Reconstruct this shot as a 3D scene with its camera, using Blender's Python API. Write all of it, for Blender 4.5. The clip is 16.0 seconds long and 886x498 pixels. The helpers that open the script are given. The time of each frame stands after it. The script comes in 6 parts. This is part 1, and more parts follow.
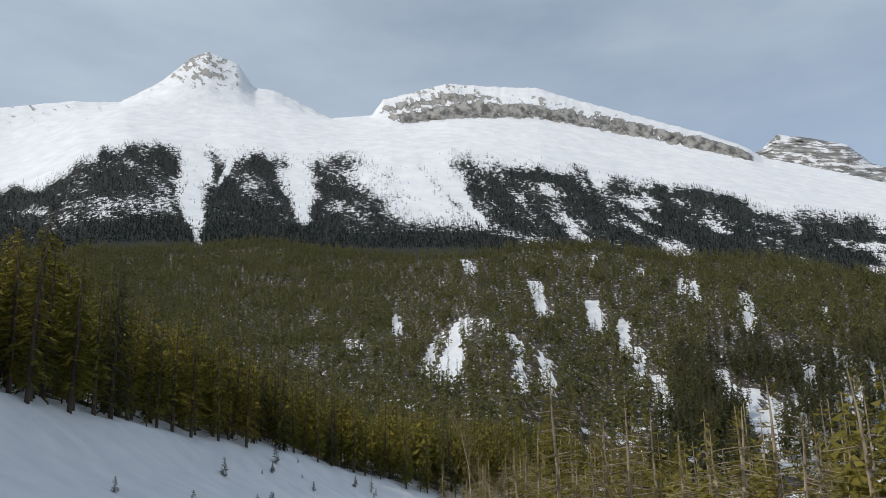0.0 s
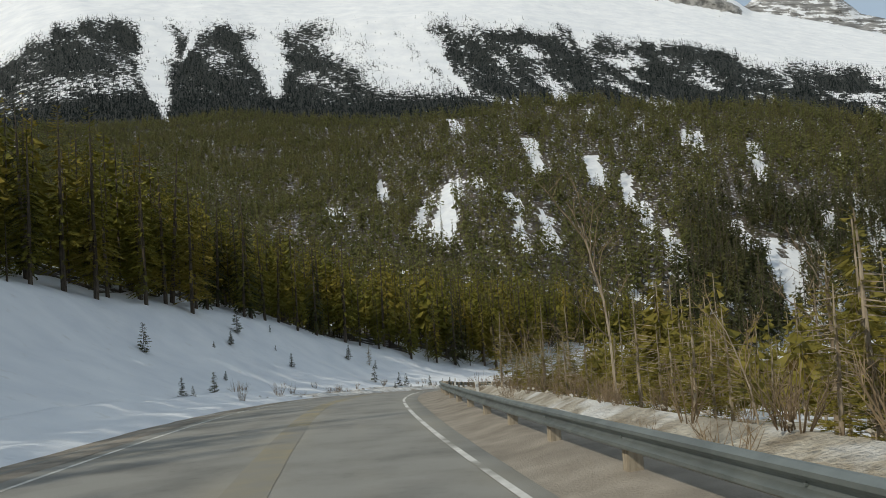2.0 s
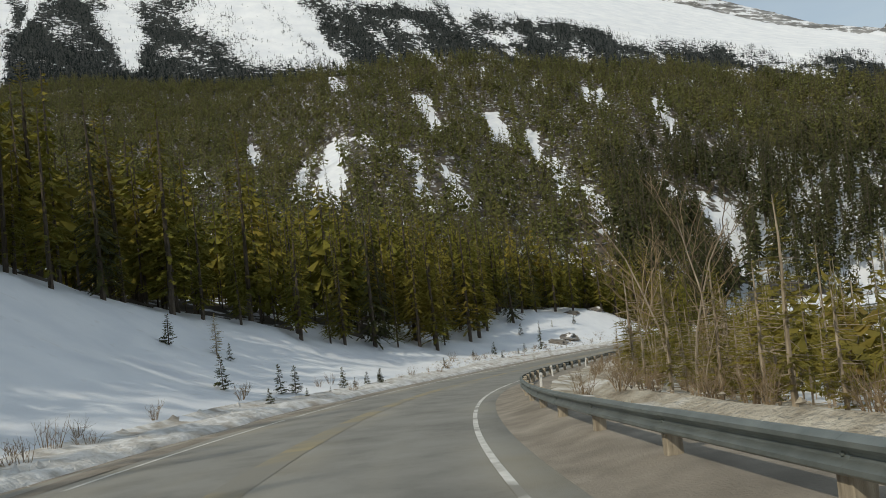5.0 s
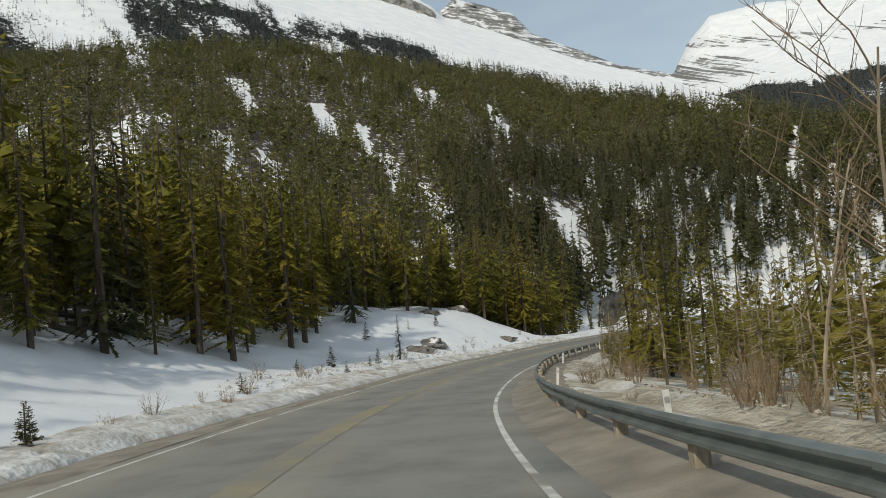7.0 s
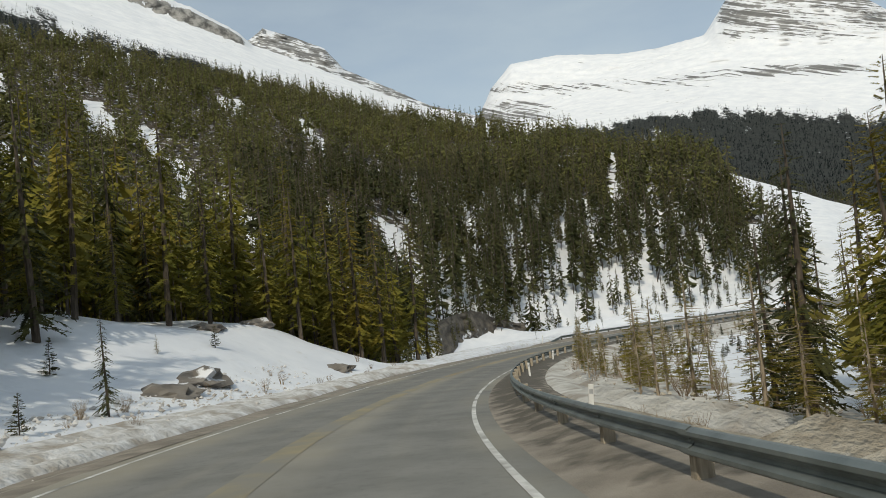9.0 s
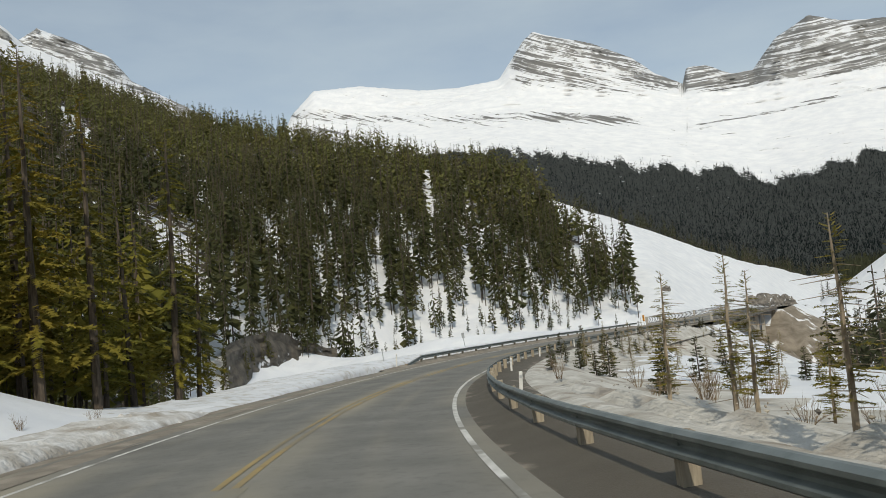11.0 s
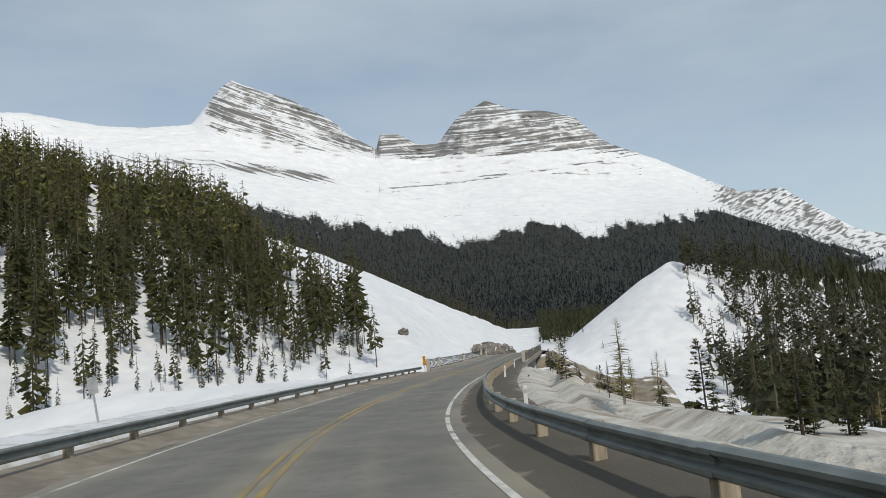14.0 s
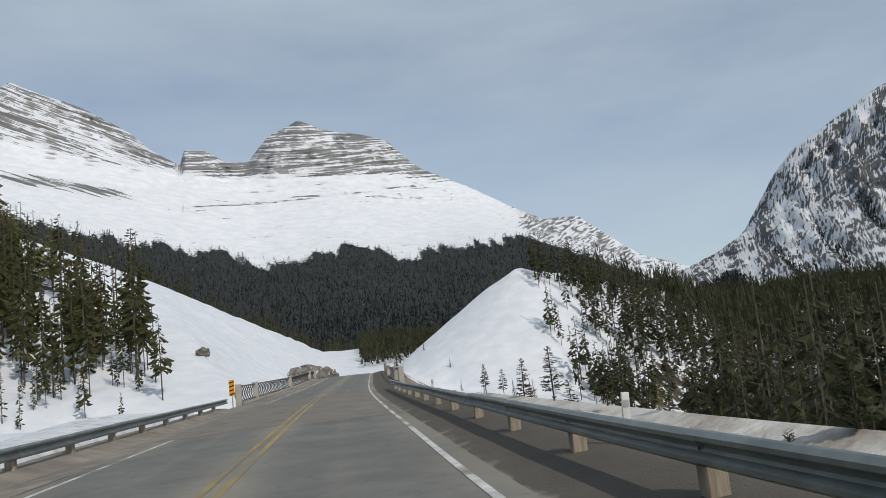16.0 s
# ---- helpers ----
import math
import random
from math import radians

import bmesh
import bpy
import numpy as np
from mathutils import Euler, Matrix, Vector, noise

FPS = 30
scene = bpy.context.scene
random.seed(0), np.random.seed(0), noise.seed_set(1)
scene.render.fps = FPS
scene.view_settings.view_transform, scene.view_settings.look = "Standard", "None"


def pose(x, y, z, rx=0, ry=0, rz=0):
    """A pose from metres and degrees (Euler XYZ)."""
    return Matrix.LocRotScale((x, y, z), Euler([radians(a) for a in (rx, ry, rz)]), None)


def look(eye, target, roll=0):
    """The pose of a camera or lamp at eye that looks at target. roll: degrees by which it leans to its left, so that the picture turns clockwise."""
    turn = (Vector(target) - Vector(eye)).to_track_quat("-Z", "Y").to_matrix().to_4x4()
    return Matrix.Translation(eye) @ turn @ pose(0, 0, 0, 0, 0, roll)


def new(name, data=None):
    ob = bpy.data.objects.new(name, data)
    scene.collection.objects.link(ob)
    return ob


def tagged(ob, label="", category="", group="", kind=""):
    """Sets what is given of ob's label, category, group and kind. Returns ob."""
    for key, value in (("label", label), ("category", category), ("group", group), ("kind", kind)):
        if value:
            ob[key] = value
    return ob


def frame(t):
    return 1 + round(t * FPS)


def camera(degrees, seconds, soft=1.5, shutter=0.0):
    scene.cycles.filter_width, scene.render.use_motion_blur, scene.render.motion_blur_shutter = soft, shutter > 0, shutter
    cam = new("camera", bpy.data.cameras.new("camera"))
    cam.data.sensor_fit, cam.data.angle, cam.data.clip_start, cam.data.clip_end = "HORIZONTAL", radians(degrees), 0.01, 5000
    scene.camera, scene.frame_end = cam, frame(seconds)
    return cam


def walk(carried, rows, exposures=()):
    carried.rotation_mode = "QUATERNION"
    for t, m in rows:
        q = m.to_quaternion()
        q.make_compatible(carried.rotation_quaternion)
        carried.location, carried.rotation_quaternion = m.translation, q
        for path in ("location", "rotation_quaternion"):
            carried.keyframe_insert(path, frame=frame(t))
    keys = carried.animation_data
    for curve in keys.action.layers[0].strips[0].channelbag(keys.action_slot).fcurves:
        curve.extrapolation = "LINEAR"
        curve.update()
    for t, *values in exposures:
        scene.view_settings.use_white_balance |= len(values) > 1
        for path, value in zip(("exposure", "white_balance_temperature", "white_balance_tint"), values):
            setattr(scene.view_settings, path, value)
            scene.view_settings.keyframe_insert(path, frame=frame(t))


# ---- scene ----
cam = camera(61.56, 16.0, 0.9)
PATH = [
    (0, look((223.56, -144.72, 26.12), (204.15, -142.96, 30.63), -1.21)),
    (0.5, look((214.27, -144.97, 25.36), (194.57, -143.39, 28.45), -1.55)),
    (1, look((204.96, -145.30, 24.58), (185.08, -143.60, 25.93), -2.56)),
    (1.5, look((195.62, -145.62, 23.79), (175.75, -143.71, 24.98), -3.36)),
    (2, look((186.25, -145.86, 22.98), (166.40, -143.72, 24.18), -3.85)),
    (2.5, look((176.86, -146.01, 22.15), (157.03, -143.72, 23.36), -5.27)),
    (3, look((167.44, -146.09, 21.29), (147.64, -143.56, 22.59), -6.38)),
    (3.2, look((163.66, -146.07, 20.94), (143.86, -143.59, 22.24), -6.98)),
    (5.3, look((124.08, -142.54, 16.61), (104.95, -136.71, 17.05), -5.94)),
    (5.5, look((120.35, -141.80, 16.14), (101.34, -135.60, 16.52), -5.77)),
    (6, look((111.10, -139.59, 14.94), (92.47, -132.32, 15.28), -5.26)),
    (6.5, look((102.00, -136.78, 13.73), (84.03, -128.02, 14.21), -5.00)),
    (7, look((93.10, -133.34, 12.54), (75.65, -123.59, 13.09), -4.98)),
    (7.5, look((84.45, -129.26, 11.38), (67.53, -118.63, 12.01), -5.17)),
    (8, look((76.10, -124.59, 10.26), (59.98, -112.78, 10.98), -5.42)),
    (8.5, look((68.05, -119.41, 9.20), (52.89, -106.40, 10.21), -5.73)),
    (9, look((60.27, -113.81, 8.20), (45.88, -99.96, 9.26), -5.53)),
    (9.2, look((57.24, -111.46, 7.81), (43.33, -97.14, 8.91), -5.44)),
    (11.3, look((29.05, -82.97, 4.38), (19.65, -65.37, 5.74), -5.17)),
    (11.5, look((26.76, -79.91, 4.11), (17.88, -62.04, 5.45), -5.21)),
    (12, look((21.36, -72.04, 3.49), (13.84, -53.57, 4.97), -4.93)),
    (12.5, look((16.50, -63.83, 2.92), (10.43, -44.84, 4.46), -4.77)),
    (13, look((12.32, -55.27, 2.40), (7.59, -35.91, 4.04), -4.45)),
    (13.5, look((8.80, -46.43, 1.91), (5.29, -26.84, 3.94), -4.52)),
    (14, look((5.88, -37.37, 1.46), (3.61, -17.63, 3.66), -4.97)),
    (14.5, look((3.52, -28.17, 1.05), (2.74, -8.33, 3.40), -5.62)),
    (15, look((1.65, -18.86, 0.67), (2.06, 0.98, 3.11), -5.94)),
    (15.5, look((0.43, -9.46, 0.32), (2.15, 10.32, 2.72), -6.04)),
    (16, look((0.00, 0.00, 0.00), (2.79, 19.66, 2.36), -6.18)),
]
TINT = [(0, 0, 6500, 10), (1, 0, 6800, 7), (3, 0, 6850, 6), (5.3, 0, 6950, 6), (9, 0, 6950, 6), (11.5, 0, 6900, 7), (14, -0.03, 6700, 8), (16, -0.14, 6500, 10)]
walk(cam, PATH, TINT)

# ---- world and sun ----
SUN_AZ, SUN_EL = 150.0, 41.0
world = bpy.data.worlds.new("sky")
scene.world = world
world.use_nodes = True
wt = world.node_tree
sky = wt.nodes.new("ShaderNodeTexSky")
sky.sky_type, sky.sun_disc = "NISHITA", False
sky.sun_elevation, sky.sun_rotation = radians(SUN_EL), radians(SUN_AZ)
sky.dust_density, sky.air_density, sky.altitude = 2.0, 1.0, 1800
wco = wt.nodes.new("ShaderNodeTexCoord")
wmap = wt.nodes.new("ShaderNodeMapping")
wmap.inputs["Scale"].default_value = (1.2, 1.2, 4.0)
wno = wt.nodes.new("ShaderNodeTexNoise")
wno.inputs["Scale"].default_value, wno.inputs["Detail"].default_value, wno.inputs["Roughness"].default_value = 1.6, 6, 0.55
wra = wt.nodes.new("ShaderNodeMapRange")
wra.inputs["From Min"].default_value, wra.inputs["From Max"].default_value = 0.35, 0.7
wra.inputs["To Min"].default_value, wra.inputs["To Max"].default_value = 0.45, 0.82
wmix = wt.nodes.new("ShaderNodeMix")
wmix.data_type = "RGBA"
wmix.inputs["B"].default_value = (4.9, 5.75, 6.5, 1)
wt.links.new(wco.outputs["Generated"], wmap.inputs["Vector"])
wt.links.new(wmap.outputs[0], wno.inputs["Vector"])
wt.links.new(wno.outputs["Fac"], wra.inputs["Value"])
wt.links.new(wra.outputs[0], wmix.inputs["Factor"])
wt.links.new(sky.outputs[0], wmix.inputs["A"])
wt.links.new(wmix.outputs["Result"], wt.nodes["Background"].inputs[0])
wt.nodes["Background"].inputs[1].default_value = 0.11
sun = new("sun", bpy.data.lights.new("sun", "SUN"))
sun.data.energy, sun.data.angle, sun.data.color = 2.4, radians(0.8), (1.0, 0.94, 0.84)
_a, _e = radians(SUN_AZ), radians(SUN_EL)
sun.matrix_world = look((300 * math.sin(_a) * math.cos(_e), 300 * math.cos(_a) * math.cos(_e), 300 * math.sin(_e)), (0, 0, 0))


# ---- materials ----
def material(name, stops, scale=1.0, detail=6, rough=0.8, bump=0.0, bump_scale=None, metal=0.0, second=None, stretch=None, spec=0.3, through_light=0.0):
    """Noise between colour stops at one size, and a second size that stains it; relief from a third noise."""
    m = bpy.data.materials.new(name)
    m.use_nodes = True
    t = m.node_tree
    b = t.nodes["Principled BSDF"]
    b.inputs["Roughness"].default_value, b.inputs["Metallic"].default_value = rough, metal
    b.inputs["Specular IOR Level"].default_value = spec
    geo = t.nodes.new("ShaderNodeNewGeometry")
    pos = geo.outputs["Position"]
    if stretch:
        mp = t.nodes.new("ShaderNodeMapping")
        mp.inputs["Scale"].default_value = stretch
        t.links.new(pos, mp.inputs["Vector"])
        pos = mp.outputs[0]
    n = t.nodes.new("ShaderNodeTexNoise")
    n.inputs["Scale"].default_value, n.inputs["Detail"].default_value = scale, detail
    t.links.new(pos, n.inputs["Vector"])
    r = t.nodes.new("ShaderNodeValToRGB")
    r.color_ramp.elements[0].position, r.color_ramp.elements[1].position = 0.3, 0.7
    for k, c in enumerate(stops):
        e = r.color_ramp.elements[k] if k < 2 else r.color_ramp.elements.new(0.5)
        e.color = (*c, 1)
    t.links.new(n.outputs["Fac"], r.inputs["Fac"])
    out = r.outputs["Color"]
    if second:
        sc, col, lo, hi, top = second
        n2 = t.nodes.new("ShaderNodeTexNoise")
        n2.inputs["Scale"].default_value, n2.inputs["Detail"].default_value = sc, 5
        t.links.new(geo.outputs["Position"], n2.inputs["Vector"])
        mr = t.nodes.new("ShaderNodeMapRange")
        mr.inputs["From Min"].default_value, mr.inputs["From Max"].default_value, mr.inputs["To Max"].default_value = lo, hi, top
        t.links.new(n2.outputs["Fac"], mr.inputs["Value"])
        mx = t.nodes.new("ShaderNodeMix")
        mx.data_type = "RGBA"
        mx.inputs["B"].default_value = (*col, 1)
        t.links.new(mr.outputs[0], mx.inputs["Factor"])
        t.links.new(out, mx.inputs["A"])
        out = mx.outputs["Result"]
    t.links.new(out, b.inputs["Base Color"])
    if bump:
        n3 = t.nodes.new("ShaderNodeTexNoise")
        n3.inputs["Scale"].default_value, n3.inputs["Detail"].default_value = bump_scale or scale * 3, 8
        t.links.new(pos, n3.inputs["Vector"])
        bp = t.nodes.new("ShaderNodeBump")
        bp.inputs["Strength"].default_value, bp.inputs["Distance"].default_value = 1.0, bump
        t.links.new(n3.outputs["Fac"], bp.inputs["Height"])
        t.links.new(bp.outputs[0], b.inputs["Normal"])
    if through_light:
        # needles let part of the light through
        tr = t.nodes.new("ShaderNodeBsdfTranslucent")
        t.links.new(out, tr.inputs["Color"])
        ms = t.nodes.new("ShaderNodeMixShader")
        ms.inputs["Fac"].default_value = through_light
        t.links.new(b.outputs[0], ms.inputs[1])
        t.links.new(tr.outputs[0], ms.inputs[2])
        t.links.new(ms.outputs[0], t.nodes["Material Output"].inputs["Surface"])
    return m


SNOW = material("snow", [(0.66, 0.68, 0.72), (0.78, 0.79, 0.81)], 0.25, 8, 0.75, 0.05, 1.3, second=(0.9, (0.50, 0.46, 0.40), 0.62, 0.8, 0.35))
PLOUGHED = material("ploughed_snow", [(0.42, 0.395, 0.36), (0.74, 0.735, 0.73)], 1.6, 9, 0.8, 0.10, 5.0, second=(0.7, (0.30, 0.255, 0.20), 0.50, 0.68, 0.8))
BANK_SNOW = material("cut_snow_bank", [(0.60, 0.62, 0.65), (0.76, 0.77, 0.80)], 0.5, 9, 0.75, 0.05, 4.0, second=(1.6, (0.36, 0.32, 0.26), 0.50, 0.70, 0.65))
DIRTY_SNOW = material("dirty_snow", [(0.40, 0.375, 0.33), (0.62, 0.60, 0.56)], 1.1, 10, 0.85, 0.12, 4.0, second=(0.5, (0.25, 0.21, 0.165), 0.50, 0.66, 0.75))
GRAVEL = material("damp_gravel", [(0.085, 0.075, 0.060), (0.20, 0.18, 0.15)], 5.0, 10, 0.85, 0.08, 16.0, second=(0.7, (0.30, 0.275, 0.235), 0.54, 0.66, 0.6))
SANDY = material("sandy_snow", [(0.23, 0.19, 0.135), (0.54, 0.49, 0.405)], 1.3, 10, 0.85, 0.12, 7.0, second=(0.35, (0.72, 0.71, 0.69), 0.53, 0.62, 0.75))
ASPHALT = material("asphalt", [(0.142, 0.139, 0.128), (0.206, 0.200, 0.183)], 0.7, 8, 0.82, 0.006, 60, second=(5.0, (0.10, 0.097, 0.09), 0.52, 0.75, 0.5))
SHOULDER = material("gravel_shoulder", [(0.19, 0.165, 0.135), (0.33, 0.29, 0.24)], 1.2, 10, 0.9, 0.02, 25, second=(0.35, (0.16, 0.14, 0.115), 0.5, 0.7, 0.6))
WHITE_LINE = material("white_road_paint", [(0.42, 0.41, 0.38), (0.72, 0.71, 0.68)], 3.0, 6, 0.7, second=(0.6, (0.22, 0.21, 0.185), 0.53, 0.64, 0.95))
YELLOW_SMEAR = material("worn_yellow_paint", [(0.225, 0.205, 0.155), (0.315, 0.265, 0.165)], 1.2, 8, 0.8, second=(0.45, (0.215, 0.207, 0.185), 0.43, 0.62, 0.93))
YELLOW_LINE = material("yellow_road_paint", [(0.30, 0.215, 0.085), (0.50, 0.34, 0.10)], 2.0, 6, 0.7, second=(0.25, (0.215, 0.19, 0.14), 0.38, 0.58, 0.93))
PALE_ASPHALT = material("pale_asphalt", [(0.175, 0.155, 0.13), (0.25, 0.22, 0.185)], 0.8, 8, 0.85, 0.006, 60, second=(4.0, (0.13, 0.12, 0.105), 0.55, 0.75, 0.5))
RAIL_PAINT = material("weathered_bridge_steel", [(0.09, 0.09, 0.085), (0.17, 0.165, 0.155)], 2.0, 6, 0.6, second=(1.2, (0.15, 0.11, 0.08), 0.55, 0.75, 0.6))
STEEL = material("galvanised_steel", [(0.175, 0.198, 0.190), (0.275, 0.30, 0.288)], 2.5, 6, 0.48, 0.002, 30, metal=0.65, second=(0.8, (0.14, 0.15, 0.145), 0.5, 0.75, 0.6), spec=0.5)
TIMBER = material("weathered_timber", [(0.24, 0.20, 0.15), (0.44, 0.38, 0.29)], 3.0, 8, 0.85, 0.006, 20, stretch=(6, 6, 0.8))
CONCRETE = material("concrete", [(0.36, 0.33, 0.29), (0.50, 0.47, 0.42)], 1.2, 8, 0.85, 0.01, 12, second=(0.4, (0.22, 0.19, 0.16), 0.55, 0.75, 0.7))
EARTH = material("bare_earth", [(0.15, 0.125, 0.096), (0.29, 0.25, 0.20)], 0.4, 9, 0.95, 0.25, 1.2, second=(0.22, (0.78, 0.78, 0.79), 0.56, 0.62, 0.95))
ROCK = material("rock", [(0.10, 0.09, 0.08), (0.25, 0.225, 0.195)], 0.8, 9, 0.9, 0.1, 2.0, second=(0.6, (0.74, 0.75, 0.77), 0.62, 0.66, 0.9))
LEDGE_ROCK = material("wet_rock", [(0.040, 0.036, 0.031), (0.15, 0.13, 0.105)], 0.5, 9, 0.7, 0.15, 1.5, second=(0.35, (0.70, 0.71, 0.74), 0.64, 0.68, 0.9))
BARK = material("conifer_bark", [(0.055, 0.044, 0.034), (0.135, 0.108, 0.084)], 2.0, 6, 0.9, 0.01, 14, stretch=(5, 5, 1))
DRY_BARK = material("pale_dry_bark", [(0.20, 0.155, 0.11), (0.44, 0.37, 0.28)], 1.5, 6, 0.9, 0.004, 20, stretch=(4, 4, 1))
PINE = material("pine_needles", [(0.098, 0.104, 0.019), (0.225, 0.20, 0.035)], 0.5, 4, 0.65, second=(0.10, (0.32, 0.235, 0.046), 0.48, 0.72, 0.75), through_light=0.24, spec=0.12)
SPRUCE = material("spruce_needles", [(0.038, 0.046, 0.017), (0.094, 0.094, 0.031)], 0.4, 4, 0.65, second=(0.06, (0.15, 0.13, 0.044), 0.52, 0.75, 0.6), through_light=0.4)
YOUNG = material("young_pine_needles", [(0.150, 0.136, 0.027), (0.29, 0.240, 0.048)], 0.8, 4, 0.65, second=(0.3, (0.23, 0.13, 0.042), 0.55, 0.75, 0.7), through_light=0.4)
HILL_PINE = material("hillside_needles", [(0.066, 0.076, 0.021), (0.175, 0.171, 0.047)], 0.3, 4, 0.65, second=(0.05, (0.20, 0.162, 0.052), 0.48, 0.74, 0.6), through_light=0.3)
# darker copy of the spruce needles: the backlit side's shade is in the colour
SHADED_SPRUCE = material("shaded_spruce_needles", [(0.024, 0.030, 0.013), (0.062, 0.064, 0.026)], 0.4, 4, 0.65, second=(0.06, (0.085, 0.072, 0.030), 0.52, 0.75, 0.6), through_light=0.25)
# haze and deep shade of the far slopes are put into this needle colour
HAZED_PINE = material("far_hazed_needles", [(0.012, 0.017, 0.018), (0.027, 0.034, 0.033)], 0.06, 4, 0.9, spec=0.05, through_light=0.15)
FOREST_FLOOR = material("forest_floor", [(0.035, 0.031, 0.024), (0.12, 0.10, 0.08)], 0.3, 8, 0.95, second=(0.45, (0.66, 0.67, 0.70), 0.56, 0.62, 0.75))
BRUSH = material("dry_twigs", [(0.14, 0.10, 0.065), (0.30, 0.225, 0.14)], 1.5, 4, 0.9)
WHITE_PLASTIC = material("white_marker", [(0.62, 0.61, 0.58), (0.80, 0.79, 0.76)], 4, 5, 0.5)
SIGN_YELLOW = material("sign_yellow", [(0.70, 0.30, 0.015), (0.80, 0.36, 0.02)], 3, 4, 0.45)
SIGN_BLACK = material("sign_black", [(0.012, 0.012, 0.012), (0.02, 0.02, 0.02)], 3, 4, 0.5)
SIGN_BACK = material("bare_aluminium", [(0.42, 0.43, 0.44), (0.55, 0.56, 0.57)], 4, 5, 0.45, metal=0.5)


def mountain_material(name, rock_a, rock_b, ragged=1.0):
    """Snow, bedded rock and forest floor with shade in its colour. The mesh says how bare ("bare") and how wooded
    ("wood") a place is and how its beds lie ("beds"); noise breaks the borders.
    """
    m = bpy.data.materials.new(name)
    m.use_nodes = True
    t = m.node_tree
    b = t.nodes["Principled BSDF"]
    b.inputs["Roughness"].default_value, b.inputs["Specular IOR Level"].default_value = 0.85, 0.2
    geo = t.nodes.new("ShaderNodeNewGeometry")

    def attribute(word):
        n = t.nodes.new("ShaderNodeAttribute")
        n.attribute_name = word
        return n

    def noise_of(vector, scale, detail, rough, stretch=None):
        if stretch:
            mp = t.nodes.new("ShaderNodeMapping")
            mp.inputs["Scale"].default_value = stretch
            t.links.new(vector, mp.inputs["Vector"])
            vector = mp.outputs[0]
        n = t.nodes.new("ShaderNodeTexNoise")
        n.inputs["Scale"].default_value, n.inputs["Detail"].default_value, n.inputs["Roughness"].default_value = scale, detail, rough
        t.links.new(vector, n.inputs["Vector"])
        return n.outputs["Fac"]

    def times_plus(a, k, c):
        n = t.nodes.new("ShaderNodeMath")
        n.operation = "MULTIPLY_ADD"
        t.links.new(a, n.inputs[0])
        n.inputs[1].default_value = k
        if isinstance(c, (int, float)):
            n.inputs[2].default_value = c
        else:
            t.links.new(c, n.inputs[2])
        return n.outputs[0]

    def span(a, lo, hi):
        n = t.nodes.new("ShaderNodeMapRange")
        n.inputs["From Min"].default_value, n.inputs["From Max"].default_value = lo, hi
        t.links.new(a, n.inputs["Value"])
        return n.outputs[0]

    def ramp(a, lo, hi, c0, c1):
        n = t.nodes.new("ShaderNodeValToRGB")
        n.color_ramp.elements[0].position, n.color_ramp.elements[1].position = lo, hi
        n.color_ramp.elements[0].color, n.color_ramp.elements[1].color = (*c0, 1), (*c1, 1)
        t.links.new(a, n.inputs["Fac"])
        return n.outputs["Color"]

    def mix(f, a, c):
        n = t.nodes.new("ShaderNodeMix")
        n.data_type = "RGBA"
        t.links.new(f, n.inputs["Factor"])
        t.links.new(a, n.inputs["A"])
        t.links.new(c, n.inputs["B"])
        return n.outputs["Result"]

    bed = noise_of(attribute("beds").outputs["Vector"], 1.0, 8, 0.64)
    fine = noise_of(geo.outputs["Position"], 0.022, 10, 0.6)
    speck = noise_of(geo.outputs["Position"], 0.10, 5, 0.66, (1, 1, 0.5))
    bare = times_plus(bed, 3.0, times_plus(fine, ragged, times_plus(attribute("bare").outputs["Fac"], 1.0, -1.5 - 0.5 * ragged)))
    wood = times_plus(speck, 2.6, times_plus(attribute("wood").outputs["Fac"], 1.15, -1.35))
    snow = ramp(fine, 0.35, 0.65, (0.70, 0.71, 0.74), (0.81, 0.81, 0.82))
    rock = ramp(bed, 0.42, 0.58, rock_a, rock_b)
    # needle litter, with shade under the trees and blue haze put into its colour
    shaded_floor = ramp(speck, 0.35, 0.65, (0.018, 0.021, 0.020), (0.040, 0.042, 0.037))
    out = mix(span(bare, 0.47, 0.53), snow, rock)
    out = mix(span(wood, 0.46, 0.58), out, shaded_floor)
    t.links.new(out, b.inputs["Base Color"])
    bp = t.nodes.new("ShaderNodeBump")
    bp.inputs["Strength"].default_value, bp.inputs["Distance"].default_value = 0.6, 8.0
    ledge = t.nodes.new("ShaderNodeMath")
    ledge.operation = "MULTIPLY"
    t.links.new(bed, ledge.inputs[0])
    t.links.new(span(bare, 0.3, 0.6), ledge.inputs[1])
    t.links.new(times_plus(ledge.outputs[0], 0.6, fine), bp.inputs["Height"])
    t.links.new(bp.outputs[0], b.inputs["Normal"])
    return m


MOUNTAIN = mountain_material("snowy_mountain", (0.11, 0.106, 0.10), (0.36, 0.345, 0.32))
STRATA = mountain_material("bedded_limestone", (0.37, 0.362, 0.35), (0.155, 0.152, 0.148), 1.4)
# darker, bluer rock: the east face's shade is put into its colour
SHADED_FACE = mountain_material("shaded_gullied_mountain", (0.05, 0.052, 0.058), (0.13, 0.128, 0.125), 1.9)


